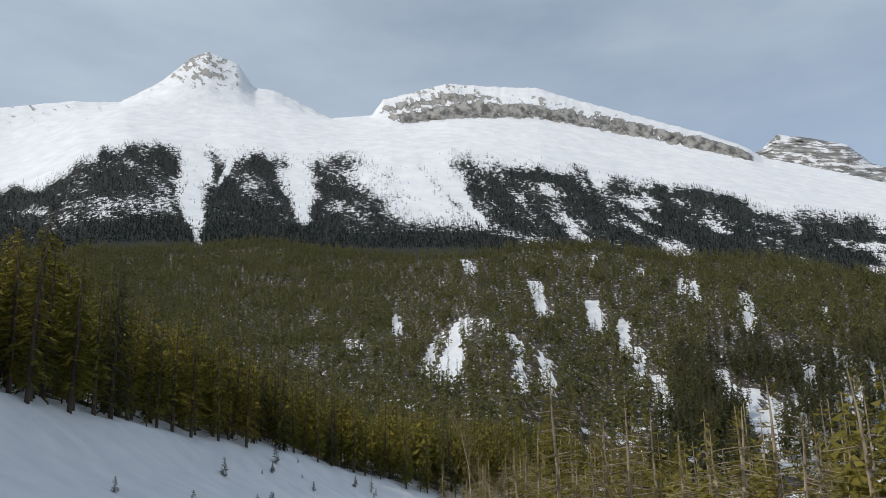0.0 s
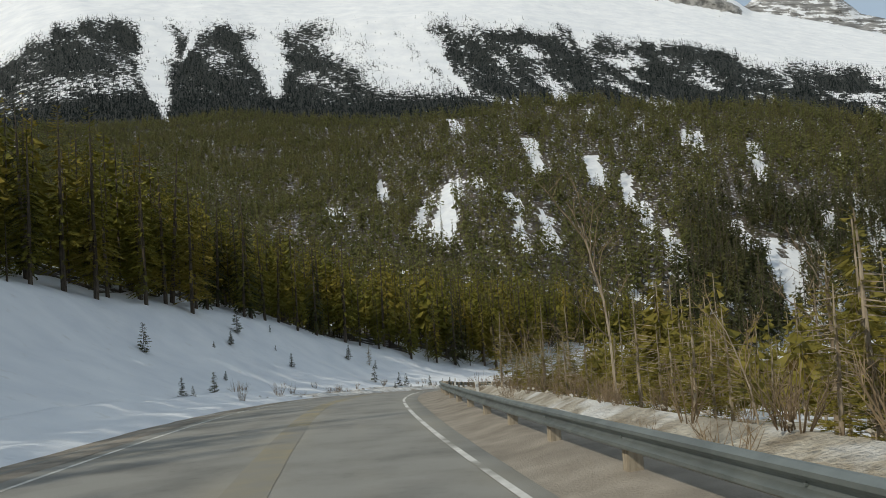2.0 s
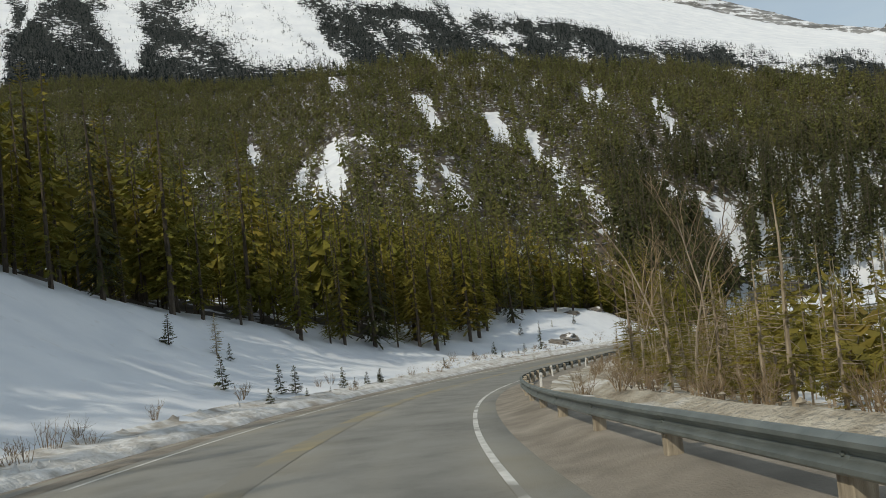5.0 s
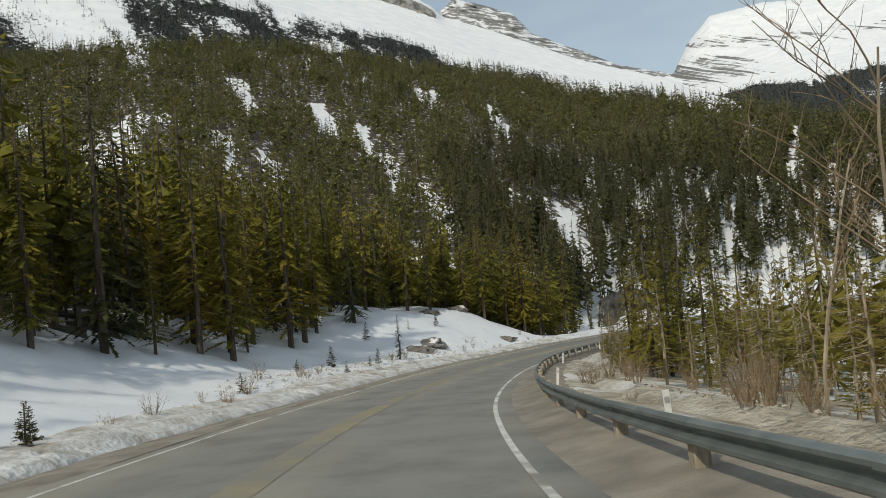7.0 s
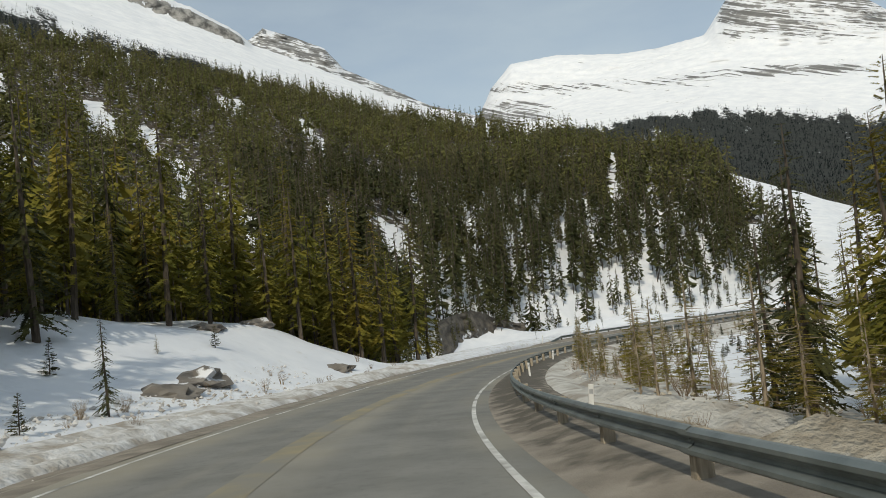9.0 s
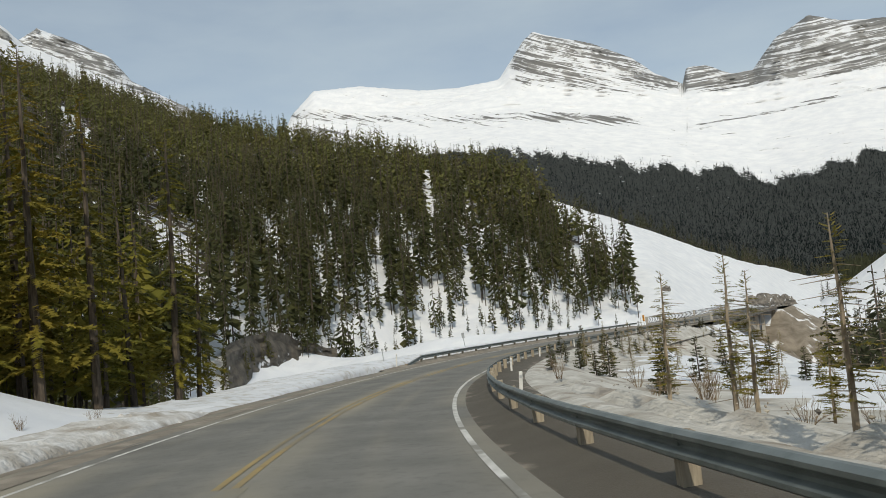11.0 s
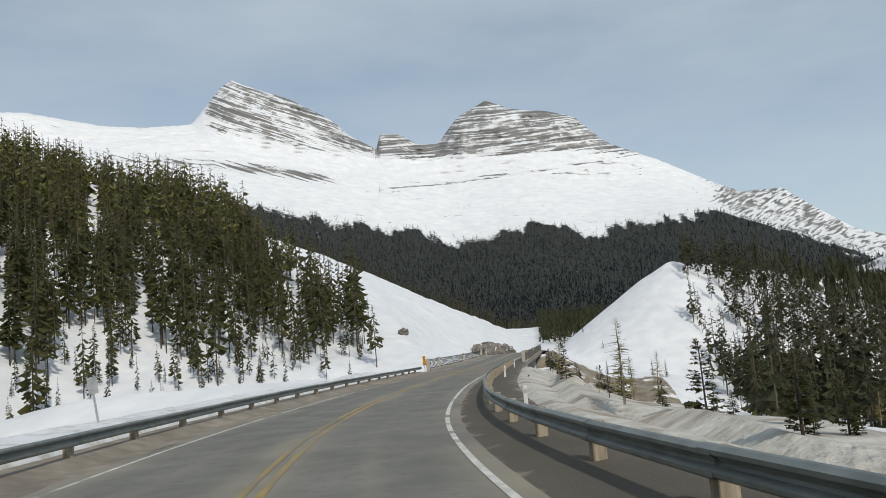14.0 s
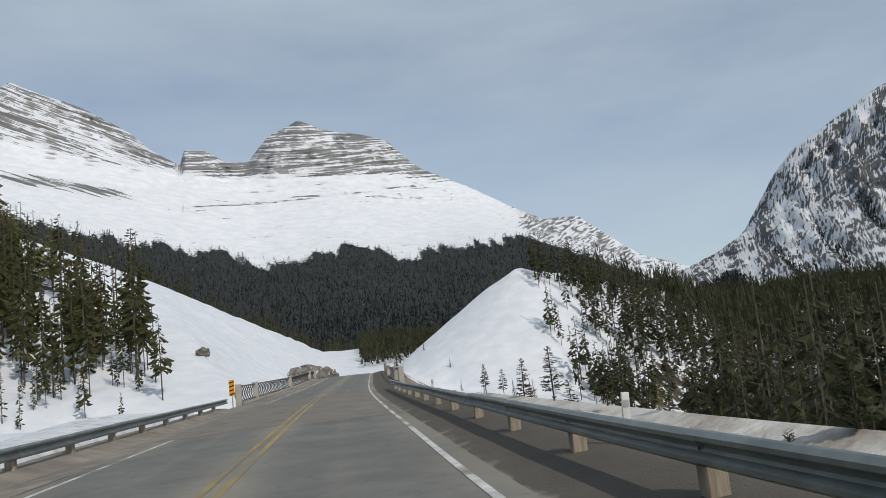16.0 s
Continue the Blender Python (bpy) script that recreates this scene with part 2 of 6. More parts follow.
# ---- mesh helpers ----
def soup(name, v, f, mat, parent=None, smooth=False, mats=None, index=None):
    """A mesh object from arrays: v (n, 3), f (m, 3) or (m, 4)."""
    v, f = np.asarray(v, np.float32), np.asarray(f, np.int32)
    me = bpy.data.meshes.new(name)
    me.vertices.add(len(v))
    me.vertices.foreach_set("co", v.ravel())
    k = f.shape[1]
    me.loops.add(f.size)
    me.loops.foreach_set("vertex_index", f.ravel())
    me.polygons.add(len(f))
    me.polygons.foreach_set("loop_start", np.arange(0, f.size, k, dtype=np.int32))
    me.polygons.foreach_set("use_smooth", np.full(len(f), smooth))
    for one in mats or [mat]:
        me.materials.append(one)
    if index is not None:
        me.polygons.foreach_set("material_index", np.asarray(index, np.int32))
    me.update(calc_edges=True)
    ob = new(name, me)
    ob.parent = parent
    return ob


def part(name, bm, mat, parent=None, label=""):
    me = bpy.data.meshes.new(name)
    bm.to_mesh(me)
    bm.free()
    me.materials.append(mat)
    ob = new(name, me)
    ob.parent = parent
    return tagged(ob, label)


def box_bm(x, y, z, w, d, h, bevel=0.0):
    """A box standing on z, centred on x and y."""
    bm = bmesh.new()
    bmesh.ops.create_cube(bm, size=1, matrix=Matrix.LocRotScale((x, y, z + h / 2), None, (w, d, h)))
    if bevel:
        bmesh.ops.bevel(bm, geom=bm.edges[:], offset=bevel, segments=1, affect="EDGES")
    return bm


def thing(name, m, label, category, group=""):
    ob = new(name)
    ob.matrix_world = m
    ob.empty_display_size = 0.2
    return tagged(ob, label, category, group)


def grid_faces(rows, cols):
    i = np.arange(rows - 1)[:, None] * cols + np.arange(cols - 1)[None]
    return np.stack([i, i + 1, i + cols + 1, i + cols], -1).reshape(-1, 4)


# value noise on a lattice, vectorised
_lattice = np.random.default_rng(7).random((256, 256))


def vnoise(x, y):
    xi, yi = np.floor(x).astype(int), np.floor(y).astype(int)
    u, v = x - xi, y - yi
    u, v = u * u * (3 - 2 * u), v * v * (3 - 2 * v)
    g = lambda a, b: _lattice[a % 256, b % 256]
    return (g(xi, yi) * (1 - u) + g(xi + 1, yi) * u) * (1 - v) + (g(xi, yi + 1) * (1 - u) + g(xi + 1, yi + 1) * u) * v


def fbm(x, y, octaves=5, gain=0.5):
    total, amp, size = 0.0, 1.0, 0.0
    for k in range(octaves):
        total = total + amp * vnoise(x * 2.03**k + 17.3 * k, y * 2.03**k - 9.1 * k)
        size += amp
        amp *= gain
    return total / size


# ---- the road's line ----
CENTRE = np.array([
    (298, -143.5, 31.5), (261, -145.3, 28), (223.6, -146.5, 24.7), (205, -147.1, 23.1), (186.3, -147.7, 21.5), (167.4, -147.9, 19.8), (148.4, -147.3, 18),
    (129.4, -145.3, 15.9), (110.6, -141.3, 13.5), (92.4, -135, 11.1), (75.2, -126.1, 8.8), (59.2, -115.2, 6.7), (44.4, -102.8, 4.9),
    (31.2, -88.6, 3.3), (19.8, -73, 2), (10.7, -56, 0.9), (4.2, -37.9, 0), (-0.1, -19.2, -0.8), (-1.8, 0, -1.4), (-2.2, 20, -2.0),
    (-2.2, 56, -3.1), (-1.2, 95, -4.0), (0.6, 140, -4.8), (4.0, 190, -7.4), (9.5, 250, -10.8), (17, 320, -13.6), (40, 390, -15), (90, 450, -16)])


def spline(p, per):
    """Catmull-Rom through p, resampled at even steps."""
    m = np.gradient(p, axis=0)
    out = []
    for i in range(len(p) - 1):
        u = np.linspace(0, 1, per, endpoint=False)[:, None]
        out.append((2 * u**3 - 3 * u**2 + 1) * p[i] + (u**3 - 2 * u**2 + u) * m[i] + (-2 * u**3 + 3 * u**2) * p[i + 1] + (u**3 - u**2) * m[i + 1])
    q = np.concatenate(out + [p[-1:]])
    s = np.r_[0, np.cumsum(np.linalg.norm(np.diff(q[:, :2], axis=0), axis=1))]
    even = np.arange(0, s[-1], 1.0)
    return np.stack([np.interp(even, s, q[:, k]) for k in range(3)], -1)


LINE = spline(CENTRE, 24)
LINE[:, 2] -= 0.18
TAN = np.gradient(LINE[:, :2], axis=0)
TAN /= np.linalg.norm(TAN, axis=1)[:, None]
RIGHT = np.stack([TAN[:, 1], -TAN[:, 0]], -1)
S0 = int(np.argmin(np.hypot(LINE[:, 0] - 223.6, LINE[:, 1] + 146.5)))  # the start of the drive


def on_road(s, d, z=0.0):
    """The point s metres past the start of the drive and d metres to the right of the centre line."""
    k = s + S0
    c = [np.interp(k, np.arange(len(LINE)), LINE[:, j]) for j in range(3)]
    n = [np.interp(k, np.arange(len(LINE)), RIGHT[:, j]) for j in range(2)]
    return np.stack([c[0] + n[0] * d, c[1] + n[1] * d, c[2] + z + 0 * np.asarray(d)], -1)


def road_turn(s):
    k = int(np.clip(round(s + S0), 0, len(LINE) - 1))
    return math.atan2(TAN[k, 1], TAN[k, 0])


def road_place(x, y):
    """s, d and the road's height for arrays of places."""
    x, y = np.ravel(x), np.ravel(y)
    s, d, z = np.empty(len(x)), np.empty(len(x)), np.empty(len(x))
    L = LINE[::2]
    for a in range(0, len(x), 20000):
        b = slice(a, a + 20000)
        i = np.argmin((x[b, None] - L[None, :, 0]) ** 2 + (y[b, None] - L[None, :, 1]) ** 2, 1) * 2
        ox, oy = x[b] - LINE[i, 0], y[b] - LINE[i, 1]
        fwd = np.clip(ox * TAN[i, 0] + oy * TAN[i, 1], -1.5, 1.5)
        d[b] = ox * RIGHT[i, 0] + oy * RIGHT[i, 1]
        far = np.hypot(ox, oy)
        d[b] = np.where(d[b] < 0, -far, far)
        d[b] = np.where(np.abs(ox * TAN[i, 0] + oy * TAN[i, 1]) < 3, ox * RIGHT[i, 0] + oy * RIGHT[i, 1], d[b])
        s[b] = i + fwd - S0
        z[b] = np.interp(i + fwd, np.arange(len(LINE)), LINE[:, 2])
    return s, d, z


# ---- the lie of the land, round the middle of the bend ----
OX, OY, OZ = 60.0, -100.0, 8.0
# bearing, foot radius, foot height, crest radius, crest elevation in degrees
HILL = np.array([
    (-270, 260, 20, 700, 6), (-215, 200, 26, 600, 9), (-190, 75, 16, 500, 15), (-160, 58, 12, 480, 18), (-127, 52, 10, 560, 15.0), (-113, 54, 8, 780, 15.8),
    (-104, 56, 7, 760, 17.0), (-95, 60, 6, 600, 17.2), (-87, 66, 5, 425, 18.9), (-80, 76, 2, 450, 19.4), (-72, 105, -3, 465, 18.9), (-63, 115, -5, 475, 16.6), (-55, 135, -9, 540, 14.9),
    (-48, 196, 0, 520, 12.7), (-40, 230, 2, 470, 11.2), (-35, 250, -2, 430, 9.6), (-29, 252, -3, 420, 7.9), (-25, 256, -5, 420, 6.4), (-22, 252, -4, 410, 4.9), (-19, 252, -3, 405, 3.6), (-15, 320, -6, 420, 1.7),
    (-11, 390, -6, 470, 0.3), (-7, 520, -10, 620, -0.8), (2, 560, -14, 700, -0.8), (10, 400, -18, 660, -0.6), (16, 300, -20, 620, -0.4), (26, 190, -22, 520, -0.6), (50, 170, -20, 520, -0.4), (90, 260, 20, 700, 6)])
# the uphill bank: place along the road, then its rise at five distances from the centre line
STEPS = (9.2, 15, 20, 26, 44)
BANK = np.array([(-80, 0, 2.2, 4.8, 9.8, 17), (100, 0, 2.2, 4.8, 9.8, 17), (130, 0, 2.9, 5.4, 10.0, 17), (145, 0, 1.6, 4.2, 8.4, 15), (158, 0, 1.2, 3.8, 6.6, 11), (185, 0, 1.0, 3.0, 6.0, 10),
                 (205, 0, 1.6, 3.6, 5.6, 9), (217, 0, 2.6, 5.0, 6.6, 9), (236, 0, 2.4, 4.9, 6.0, 6), (246, 0, 0.4, 1.0, 1.0, 0), (260, 0, -0.8, -1.6, -2.4, -5), (330, 0, -1.6, -3.2, -5.0, -9), (350, 0, 0.5, 1, 1.5, 3)])
SPUR_A, SPUR_B = np.array((50.0, 206.0)), np.array((150.0, 330.0))
CREEK = np.array([(-70, 70), (-35, 92), (0, 96), (45, 108), (120, 150), (300, 250), (600, 420)], float)


def to_line(x, y, pts):
    best = np.full(np.shape(x), 1e9)
    for a, b in zip(pts[:-1], pts[1:]):
        ab = b - a
        u = np.clip(((x - a[0]) * ab[0] + (y - a[1]) * ab[1]) / (ab @ ab), 0, 1)
        best = np.minimum(best, np.hypot(x - a[0] - u * ab[0], y - a[1] - u * ab[1]))
    return best


def bearing(x, y):
    az = np.degrees(np.arctan2(x - OX, y - OY))
    return np.where(az > 90, az - 360, az)


def soft_max(a, b, k):
    h = np.clip(0.5 + 0.5 * (a - b) / k, 0, 1)
    return b * (1 - h) + a * h + k * h * (1 - h)


def land(x, y):
    """Height of the ground for arrays of places."""
    shape = np.shape(x)
    x, y = np.ravel(np.asarray(x, float)), np.ravel(np.asarray(y, float))
    s, d, zr = road_place(x, y)
    az, r = bearing(x, y), np.hypot(x - OX, y - OY)
    rf, zf, rc, el = (np.interp(az, HILL[:, 0], HILL[:, k]) for k in (1, 2, 3, 4))
    zc = OZ + rc * np.tan(np.radians(el))
    u = (r - rf) / (rc - rf)
    hill = zf + (zc - zf) * np.where(u > 0, np.clip(u, 0, 1) ** np.interp(az, [-75, -55], [1.22, 1.0]), np.maximum(u, -0.3)) - np.clip(r - rc, 0, 400) * 0.02
    calm = np.interp(az, [-32, -24], [1.0, 0.12])
    hill += (fbm(x / 60, y / 60) - 0.5) * np.clip(u, 0, 0.25) * 44 * calm + (fbm(x / 18 + 5, y / 18) - 0.5) * 2.5 * np.clip(u * 8, 0, 1)
    # beside the road: a bank on the uphill side at first, a fill slope later
    out = np.maximum(np.abs(d) - 7.5, 0)
    far_off = np.abs(d)
    left = zr - 0.75 + 0.5 * np.clip((far_off - 8.8) / 1.6, 0, 1)
    for k in range(4):
        left = left + (np.interp(s, BANK[:, 0], BANK[:, k + 2]) - np.interp(s, BANK[:, 0], BANK[:, k + 1])) * np.clip((far_off - STEPS[k]) / (STEPS[k + 1] - STEPS[k]), 0, 1)
    bench = np.interp(s, [0, 150, 200, 240, 280, 310, 360], [26, 30, 40, 24, 10, 1.5, 1.0])
    right = zr - 0.45 - np.interp(s, [150, 200], [0.13, 0.05]) * np.minimum(out, bench) - np.interp(s, [200, 260], [0.16, 0.55]) * np.clip(out - bench, 0, np.interp(s, [200, 260], [60, 38]))
    base = np.where(d < 0, left, right)
    near = np.where(d < 0, np.clip(out / 6, 0, 1), np.clip((out - 2) / 14, 0, 1))
    base += near * (fbm(x / 9, y / 9, 4) - 0.5) * 1.3 + near * (fbm(x / 2.2, y / 2.2, 3) - 0.5) * 0.25
    low = OZ - 30 + 0 * x
    base = np.where(np.abs(d) > 90, base + (low - base) * np.clip((np.abs(d) - 90) / 200, 0, 1), base)
    hill = np.where(np.abs(d) < 30, hill + (base - hill) * np.clip(1 - (np.abs(d) - 9) / 21, 0, 1), hill)
    z = soft_max(hill, base, 3.0)
    spur = 18.0 - 0.05 * np.hypot(x - SPUR_A[0], y - SPUR_A[1]) * (x > 51) - 0.66 * to_line(x, y, [SPUR_A, SPUR_B])
    spur += (fbm(x / 14, y / 14, 4) - 0.5) * 2.0
    z = np.where((y > 100) & (d > 8), soft_max(z, spur, 2.5), z)
    gorge = np.interp(x, [5, 30], [19.0, 9.0]) * np.exp(-((to_line(x, y, CREEK) / 24) ** 2)) * np.clip((to_line(x, y, CREEK) < 200), 0, 1)
    z = z - gorge * np.where((y > 56) & (y < 140) & (np.abs(d) < 12), 1.0, np.clip((np.abs(d) - 3) / 16, 0.0, 1))
    roadbed = (np.abs(d) < 7.5) & ~((y > 58) & (y < 132))
    z = np.where(roadbed, zr - 0.75, z)
    return z.reshape(shape)


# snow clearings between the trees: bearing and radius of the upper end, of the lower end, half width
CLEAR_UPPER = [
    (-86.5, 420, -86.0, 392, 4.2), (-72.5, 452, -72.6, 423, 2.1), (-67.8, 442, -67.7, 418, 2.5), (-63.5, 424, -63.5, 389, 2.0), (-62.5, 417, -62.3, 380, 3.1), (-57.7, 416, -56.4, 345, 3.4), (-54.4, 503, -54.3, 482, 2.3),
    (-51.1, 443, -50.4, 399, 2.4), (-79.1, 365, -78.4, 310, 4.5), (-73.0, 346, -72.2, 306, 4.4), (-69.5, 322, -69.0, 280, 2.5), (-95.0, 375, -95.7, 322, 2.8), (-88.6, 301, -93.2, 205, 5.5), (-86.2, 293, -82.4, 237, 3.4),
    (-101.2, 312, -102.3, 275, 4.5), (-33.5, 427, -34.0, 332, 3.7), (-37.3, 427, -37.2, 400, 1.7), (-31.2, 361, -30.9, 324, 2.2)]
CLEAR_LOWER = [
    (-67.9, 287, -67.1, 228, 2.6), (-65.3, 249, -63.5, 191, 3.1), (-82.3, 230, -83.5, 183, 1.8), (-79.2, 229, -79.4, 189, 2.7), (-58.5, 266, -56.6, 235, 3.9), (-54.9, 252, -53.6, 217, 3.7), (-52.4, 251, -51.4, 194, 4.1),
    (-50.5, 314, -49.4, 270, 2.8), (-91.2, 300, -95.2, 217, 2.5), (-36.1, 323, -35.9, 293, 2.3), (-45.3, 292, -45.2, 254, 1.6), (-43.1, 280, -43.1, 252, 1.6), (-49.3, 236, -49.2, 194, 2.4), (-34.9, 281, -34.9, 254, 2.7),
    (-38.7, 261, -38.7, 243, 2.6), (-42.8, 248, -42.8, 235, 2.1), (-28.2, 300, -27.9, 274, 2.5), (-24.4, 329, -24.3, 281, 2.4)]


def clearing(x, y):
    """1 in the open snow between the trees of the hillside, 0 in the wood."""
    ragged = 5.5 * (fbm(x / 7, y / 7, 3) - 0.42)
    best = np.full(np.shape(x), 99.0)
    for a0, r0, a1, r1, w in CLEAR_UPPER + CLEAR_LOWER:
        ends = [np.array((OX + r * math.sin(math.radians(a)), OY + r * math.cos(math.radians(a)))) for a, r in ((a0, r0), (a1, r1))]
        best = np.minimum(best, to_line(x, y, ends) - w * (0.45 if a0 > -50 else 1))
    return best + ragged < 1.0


def stretched(lo, hi, step, far, grow=1.075):
    core = np.arange(lo, hi + step / 2, step)
    gaps, g = [], step
    while sum(gaps) < far:
        g *= grow
        gaps.append(g)
    t = np.cumsum(gaps)
    return np.r_[(lo - t)[::-1], core, hi + t]


gx, gy = stretched(-100, 245, 2.1, 4500, 1.09), stretched(-185, 235, 2.1, 4500, 1.09)
gx = np.r_[gx[gx < -430], np.arange(-426, -101, 4.2), gx[gx > -101]]
gy = np.r_[gy[gy < 236], np.arange(240, 420, 4.2), gy[gy > 424]]
GX, GY = np.meshgrid(gx, gy)
GZ = land(GX, GY)
GZ = np.where(np.hypot(GX - OX, GY - OY) > 900, np.minimum(GZ, -40), GZ)
gf = grid_faces(len(gy), len(gx))
ground = soup("ground", np.stack([GX, GY, GZ], -1).reshape(-1, 3), gf, SNOW, smooth=True, mats=[SNOW, SANDY, EARTH, FOREST_FLOOR, DIRTY_SNOW])
cxy = np.stack([GX, GY, GZ], -1).reshape(-1, 3)[gf].mean(1)
gs, gd, _ = road_place(cxy[:, 0], cxy[:, 1])
gi = np.zeros(len(gf), int)
gi[(gd > 4.5) & (gd < 13 + 9 * fbm(cxy[:, 0] / 12, cxy[:, 1] / 12, 3)) & (gs > -80) & (gs < 330)] = 1
gi[(np.abs(gd) < 34) & (to_line(cxy[:, 0], cxy[:, 1], CREEK) < 42) & (cxy[:, 1] > 40) & (gd > 4)] = 2
EDGE = ([-40, 0, 60, 100, 129, 145, 158, 164, 170, 178, 188, 197, 210, 221, 232, 240, 250, 262], [-27, -26, -25, -26, -26, -25, -24.5, -21.5, -18.5, -16.5, -16.5, -18.5, -20, -22, -21, -17, -13, -12.5])
inside = np.interp(gs, *EDGE) - gd
gn = fbm(cxy[:, 0] / 5, cxy[:, 1] / 5, 4)
gi[(gs > -60) & (gs < 250) & (inside > 6.0) & (inside < 90) & (gn > 0.40 + 0.1 * (inside < 10))] = 3
gaz, gr = bearing(cxy[:, 0], cxy[:, 1]), np.hypot(cxy[:, 0] - OX, cxy[:, 1] - OY)
gu = (gr - np.interp(gaz, HILL[:, 0], HILL[:, 1])) / 30
gh = gu * 30 / (np.interp(gaz, HILL[:, 0], HILL[:, 3]) - np.interp(gaz, HILL[:, 0], HILL[:, 1]))
wooded_hill = (gaz > -160) & (gaz < -21 - (gr - 275) * 0.04) & (gu > np.interp(gaz, [-62, -50], [-0.2, 0.5])) & (inside > 1) & (np.abs(gd) > 28) & (gr < 880)
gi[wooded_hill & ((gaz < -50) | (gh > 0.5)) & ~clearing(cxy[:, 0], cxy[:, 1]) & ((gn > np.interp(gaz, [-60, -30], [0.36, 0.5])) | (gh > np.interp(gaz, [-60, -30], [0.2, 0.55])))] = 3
gi[(gd > 36) & (cxy[:, 1] > 20) & (cxy[:, 0] > 0.36 * cxy[:, 1] + 8) & (gr < 700) & (gn > 0.56)] = 3
gi[(gs > 185) & (gs < 345) & (gd > 5.5) & (gi == 1)] = 0
gi[(gs > 185) & (gs < 350) & (gd > 5.5) & (gd < 9.5 + 9 * fbm(cxy[:, 0] / 9, cxy[:, 1] / 9, 3)) & (gi == 0)] = 4
ground.data.polygons.foreach_set("material_index", gi.astype(np.int32))
tagged(ground, "snow-covered mountain ground with sandy patches along the road", "ground", kind="structure")


def ground_z(x, y):
    return float(land(np.array([x]), np.array([y]))[0])


# ---- mountains ----
def massif(name, profile, radii, mat, label, steps=(420, 150), rough=1.0, strata=(), bands=(), ribs=0.0, crags=0.0, wooded=None, bare=None, beds=None):
    """A mountain wall round the valley. profile: rows of bearing, foot, timberline and skyline elevation; radii: foot, timberline, crest.
    strata: rows of bearing, strength and start of the bedded cliffs; bands: cliff bands (start, end, climb per degree, from, to).
    bare(bearing, elevation, share of the upper slope): how rocky; beds(bearing, elevation): how the rock layers lie; wooded(bearing, share of the lower slope)."""
    p = np.array(profile, float)
    az = np.linspace(p[0, 0], p[-1, 0], steps[0])
    foot, tim, top = (np.interp(az, p[:, 0], p[:, k]) for k in (1, 2, 3))
    top = top + (fbm(az * 2.9, az * 0 + 3.37, 4, 0.6) - 0.5) * 0.26 * rough
    v = np.r_[np.linspace(0, 1, steps[1]), 1.02, 1.06, 1.13, 1.25]
    A, V = np.meshgrid(az, v)
    F, T_, C = (np.tile(k, (len(v), 1)) for k in (foot, tim, top))
    knee = 0.42
    r0, r1, r2 = radii
    below = V < knee
    u = np.where(below, V / knee, (V - knee) / (1 - knee))
    r = np.where(below, r0 + (r1 - r0) * u, r1 + (r2 - r1) * u)
    # the lower snow slopes follow a calmer skyline than the summits
    span = max(3, int(9.0 / (az[1] - az[0])))
    calm = np.convolve(np.pad(top, span, mode="edge"), np.ones(2 * span + 1) / (2 * span + 1), "valid")
    K_ = np.tile(calm, (len(v), 1))
    g_ = np.clip((u - 0.6) / 0.4, 0, 1)
    g_ = g_ * g_ * (3 - 2 * g_)
    e = np.where(below, F + (T_ - F) * u, T_ + (K_ - T_) * u + (C - K_) * g_)
    z = OZ + r * np.tan(np.radians(e))
    if len(strata):
        st = np.array(strata, float)
        amp, begin = np.interp(A, st[:, 0], st[:, 1]), np.interp(A, st[:, 0], st[:, 2])
        w = np.clip((u - begin) / (1 - begin), 0, 1) * (~below)
        # uneven beds: warped height turned into ledges and risers
        bend = z / 40 + (fbm(A * 0.35, V * 0 + 2, 3) - 0.5) * 1.0 + np.interp(A, st[:, 0], st[:, 3])
        warp = bend + 1.6 * (fbm(bend * 0.7, A * 0.06, 3) - 0.5)
        fr = warp - np.floor(warp)
        ledge = np.clip((fr - 0.25) / 0.45, 0, 1) - fr
        block = np.clip(2.6 * (fbm(A * 1.3, V * 7, 4) - 0.22), 0.05, 1.5)
        r = r - (amp * ledge * 60 * block + 0.6 * w * 0.42 * (r2 - r1) * (1 - begin)) * (w > 0) * np.clip(w * 8, 0, 1) * np.clip((1.0 - V) * 30 + 0.35, 0, 1)
    for lo, hi, climb, a0, a1 in bands:
        lo_, hi_ = lo + climb * (A - a0), hi + climb * (A - a0) * 1.1
        ramp = np.clip((u - lo_) / (hi_ - lo_), 0, 1) * (~below)
        edge = np.clip((A - a0) / 2, 0, 1) * np.clip((a1 - A) / 1.0, 0, 1)
        broken = np.clip((fbm(A * 0.8, V * 3 + 5, 4) - 0.26) * 6, 0.9, 1)
        r = r - edge * broken * (r2 - r1) * (hi - lo) * 0.95 * ramp * np.clip((1.0 - u) / (1.0 - np.minimum(hi_, 0.93)), 0, 1)
    z = OZ + r * np.tan(np.radians(e))
    over = np.clip(V - 1, 0, 1)
    z = np.where(V > 1, OZ + r2 * np.tan(np.radians(C)) - over * 2600, z)
    r = np.where(V > 1, r2 + over * 1900, r)
    x0, y0 = r * np.sin(np.radians(A)), r * np.cos(np.radians(A))
    n1 = fbm(x0 / 420 + 3, y0 / 420 + z / 700, 6, 0.5) - 0.5
    n2 = fbm(A * 2.4 + 40 + V, V * 5, 5, 0.6) - 0.5
    n3 = fbm(x0 / 110 + z / 60, y0 / 110 + z / 75, 5, 0.6) - 0.5
    fade = np.clip((1 - V) * 9, 0.10, 1) * np.where(V > 1, 0.3, 1)
    r = r + fade * np.clip(V * 3, 0, 1) * (rough * n1 * 130 + ribs * n2 * 230 + crags * n3 * 150 * np.clip((V - 0.72) * 6, 0, 1))
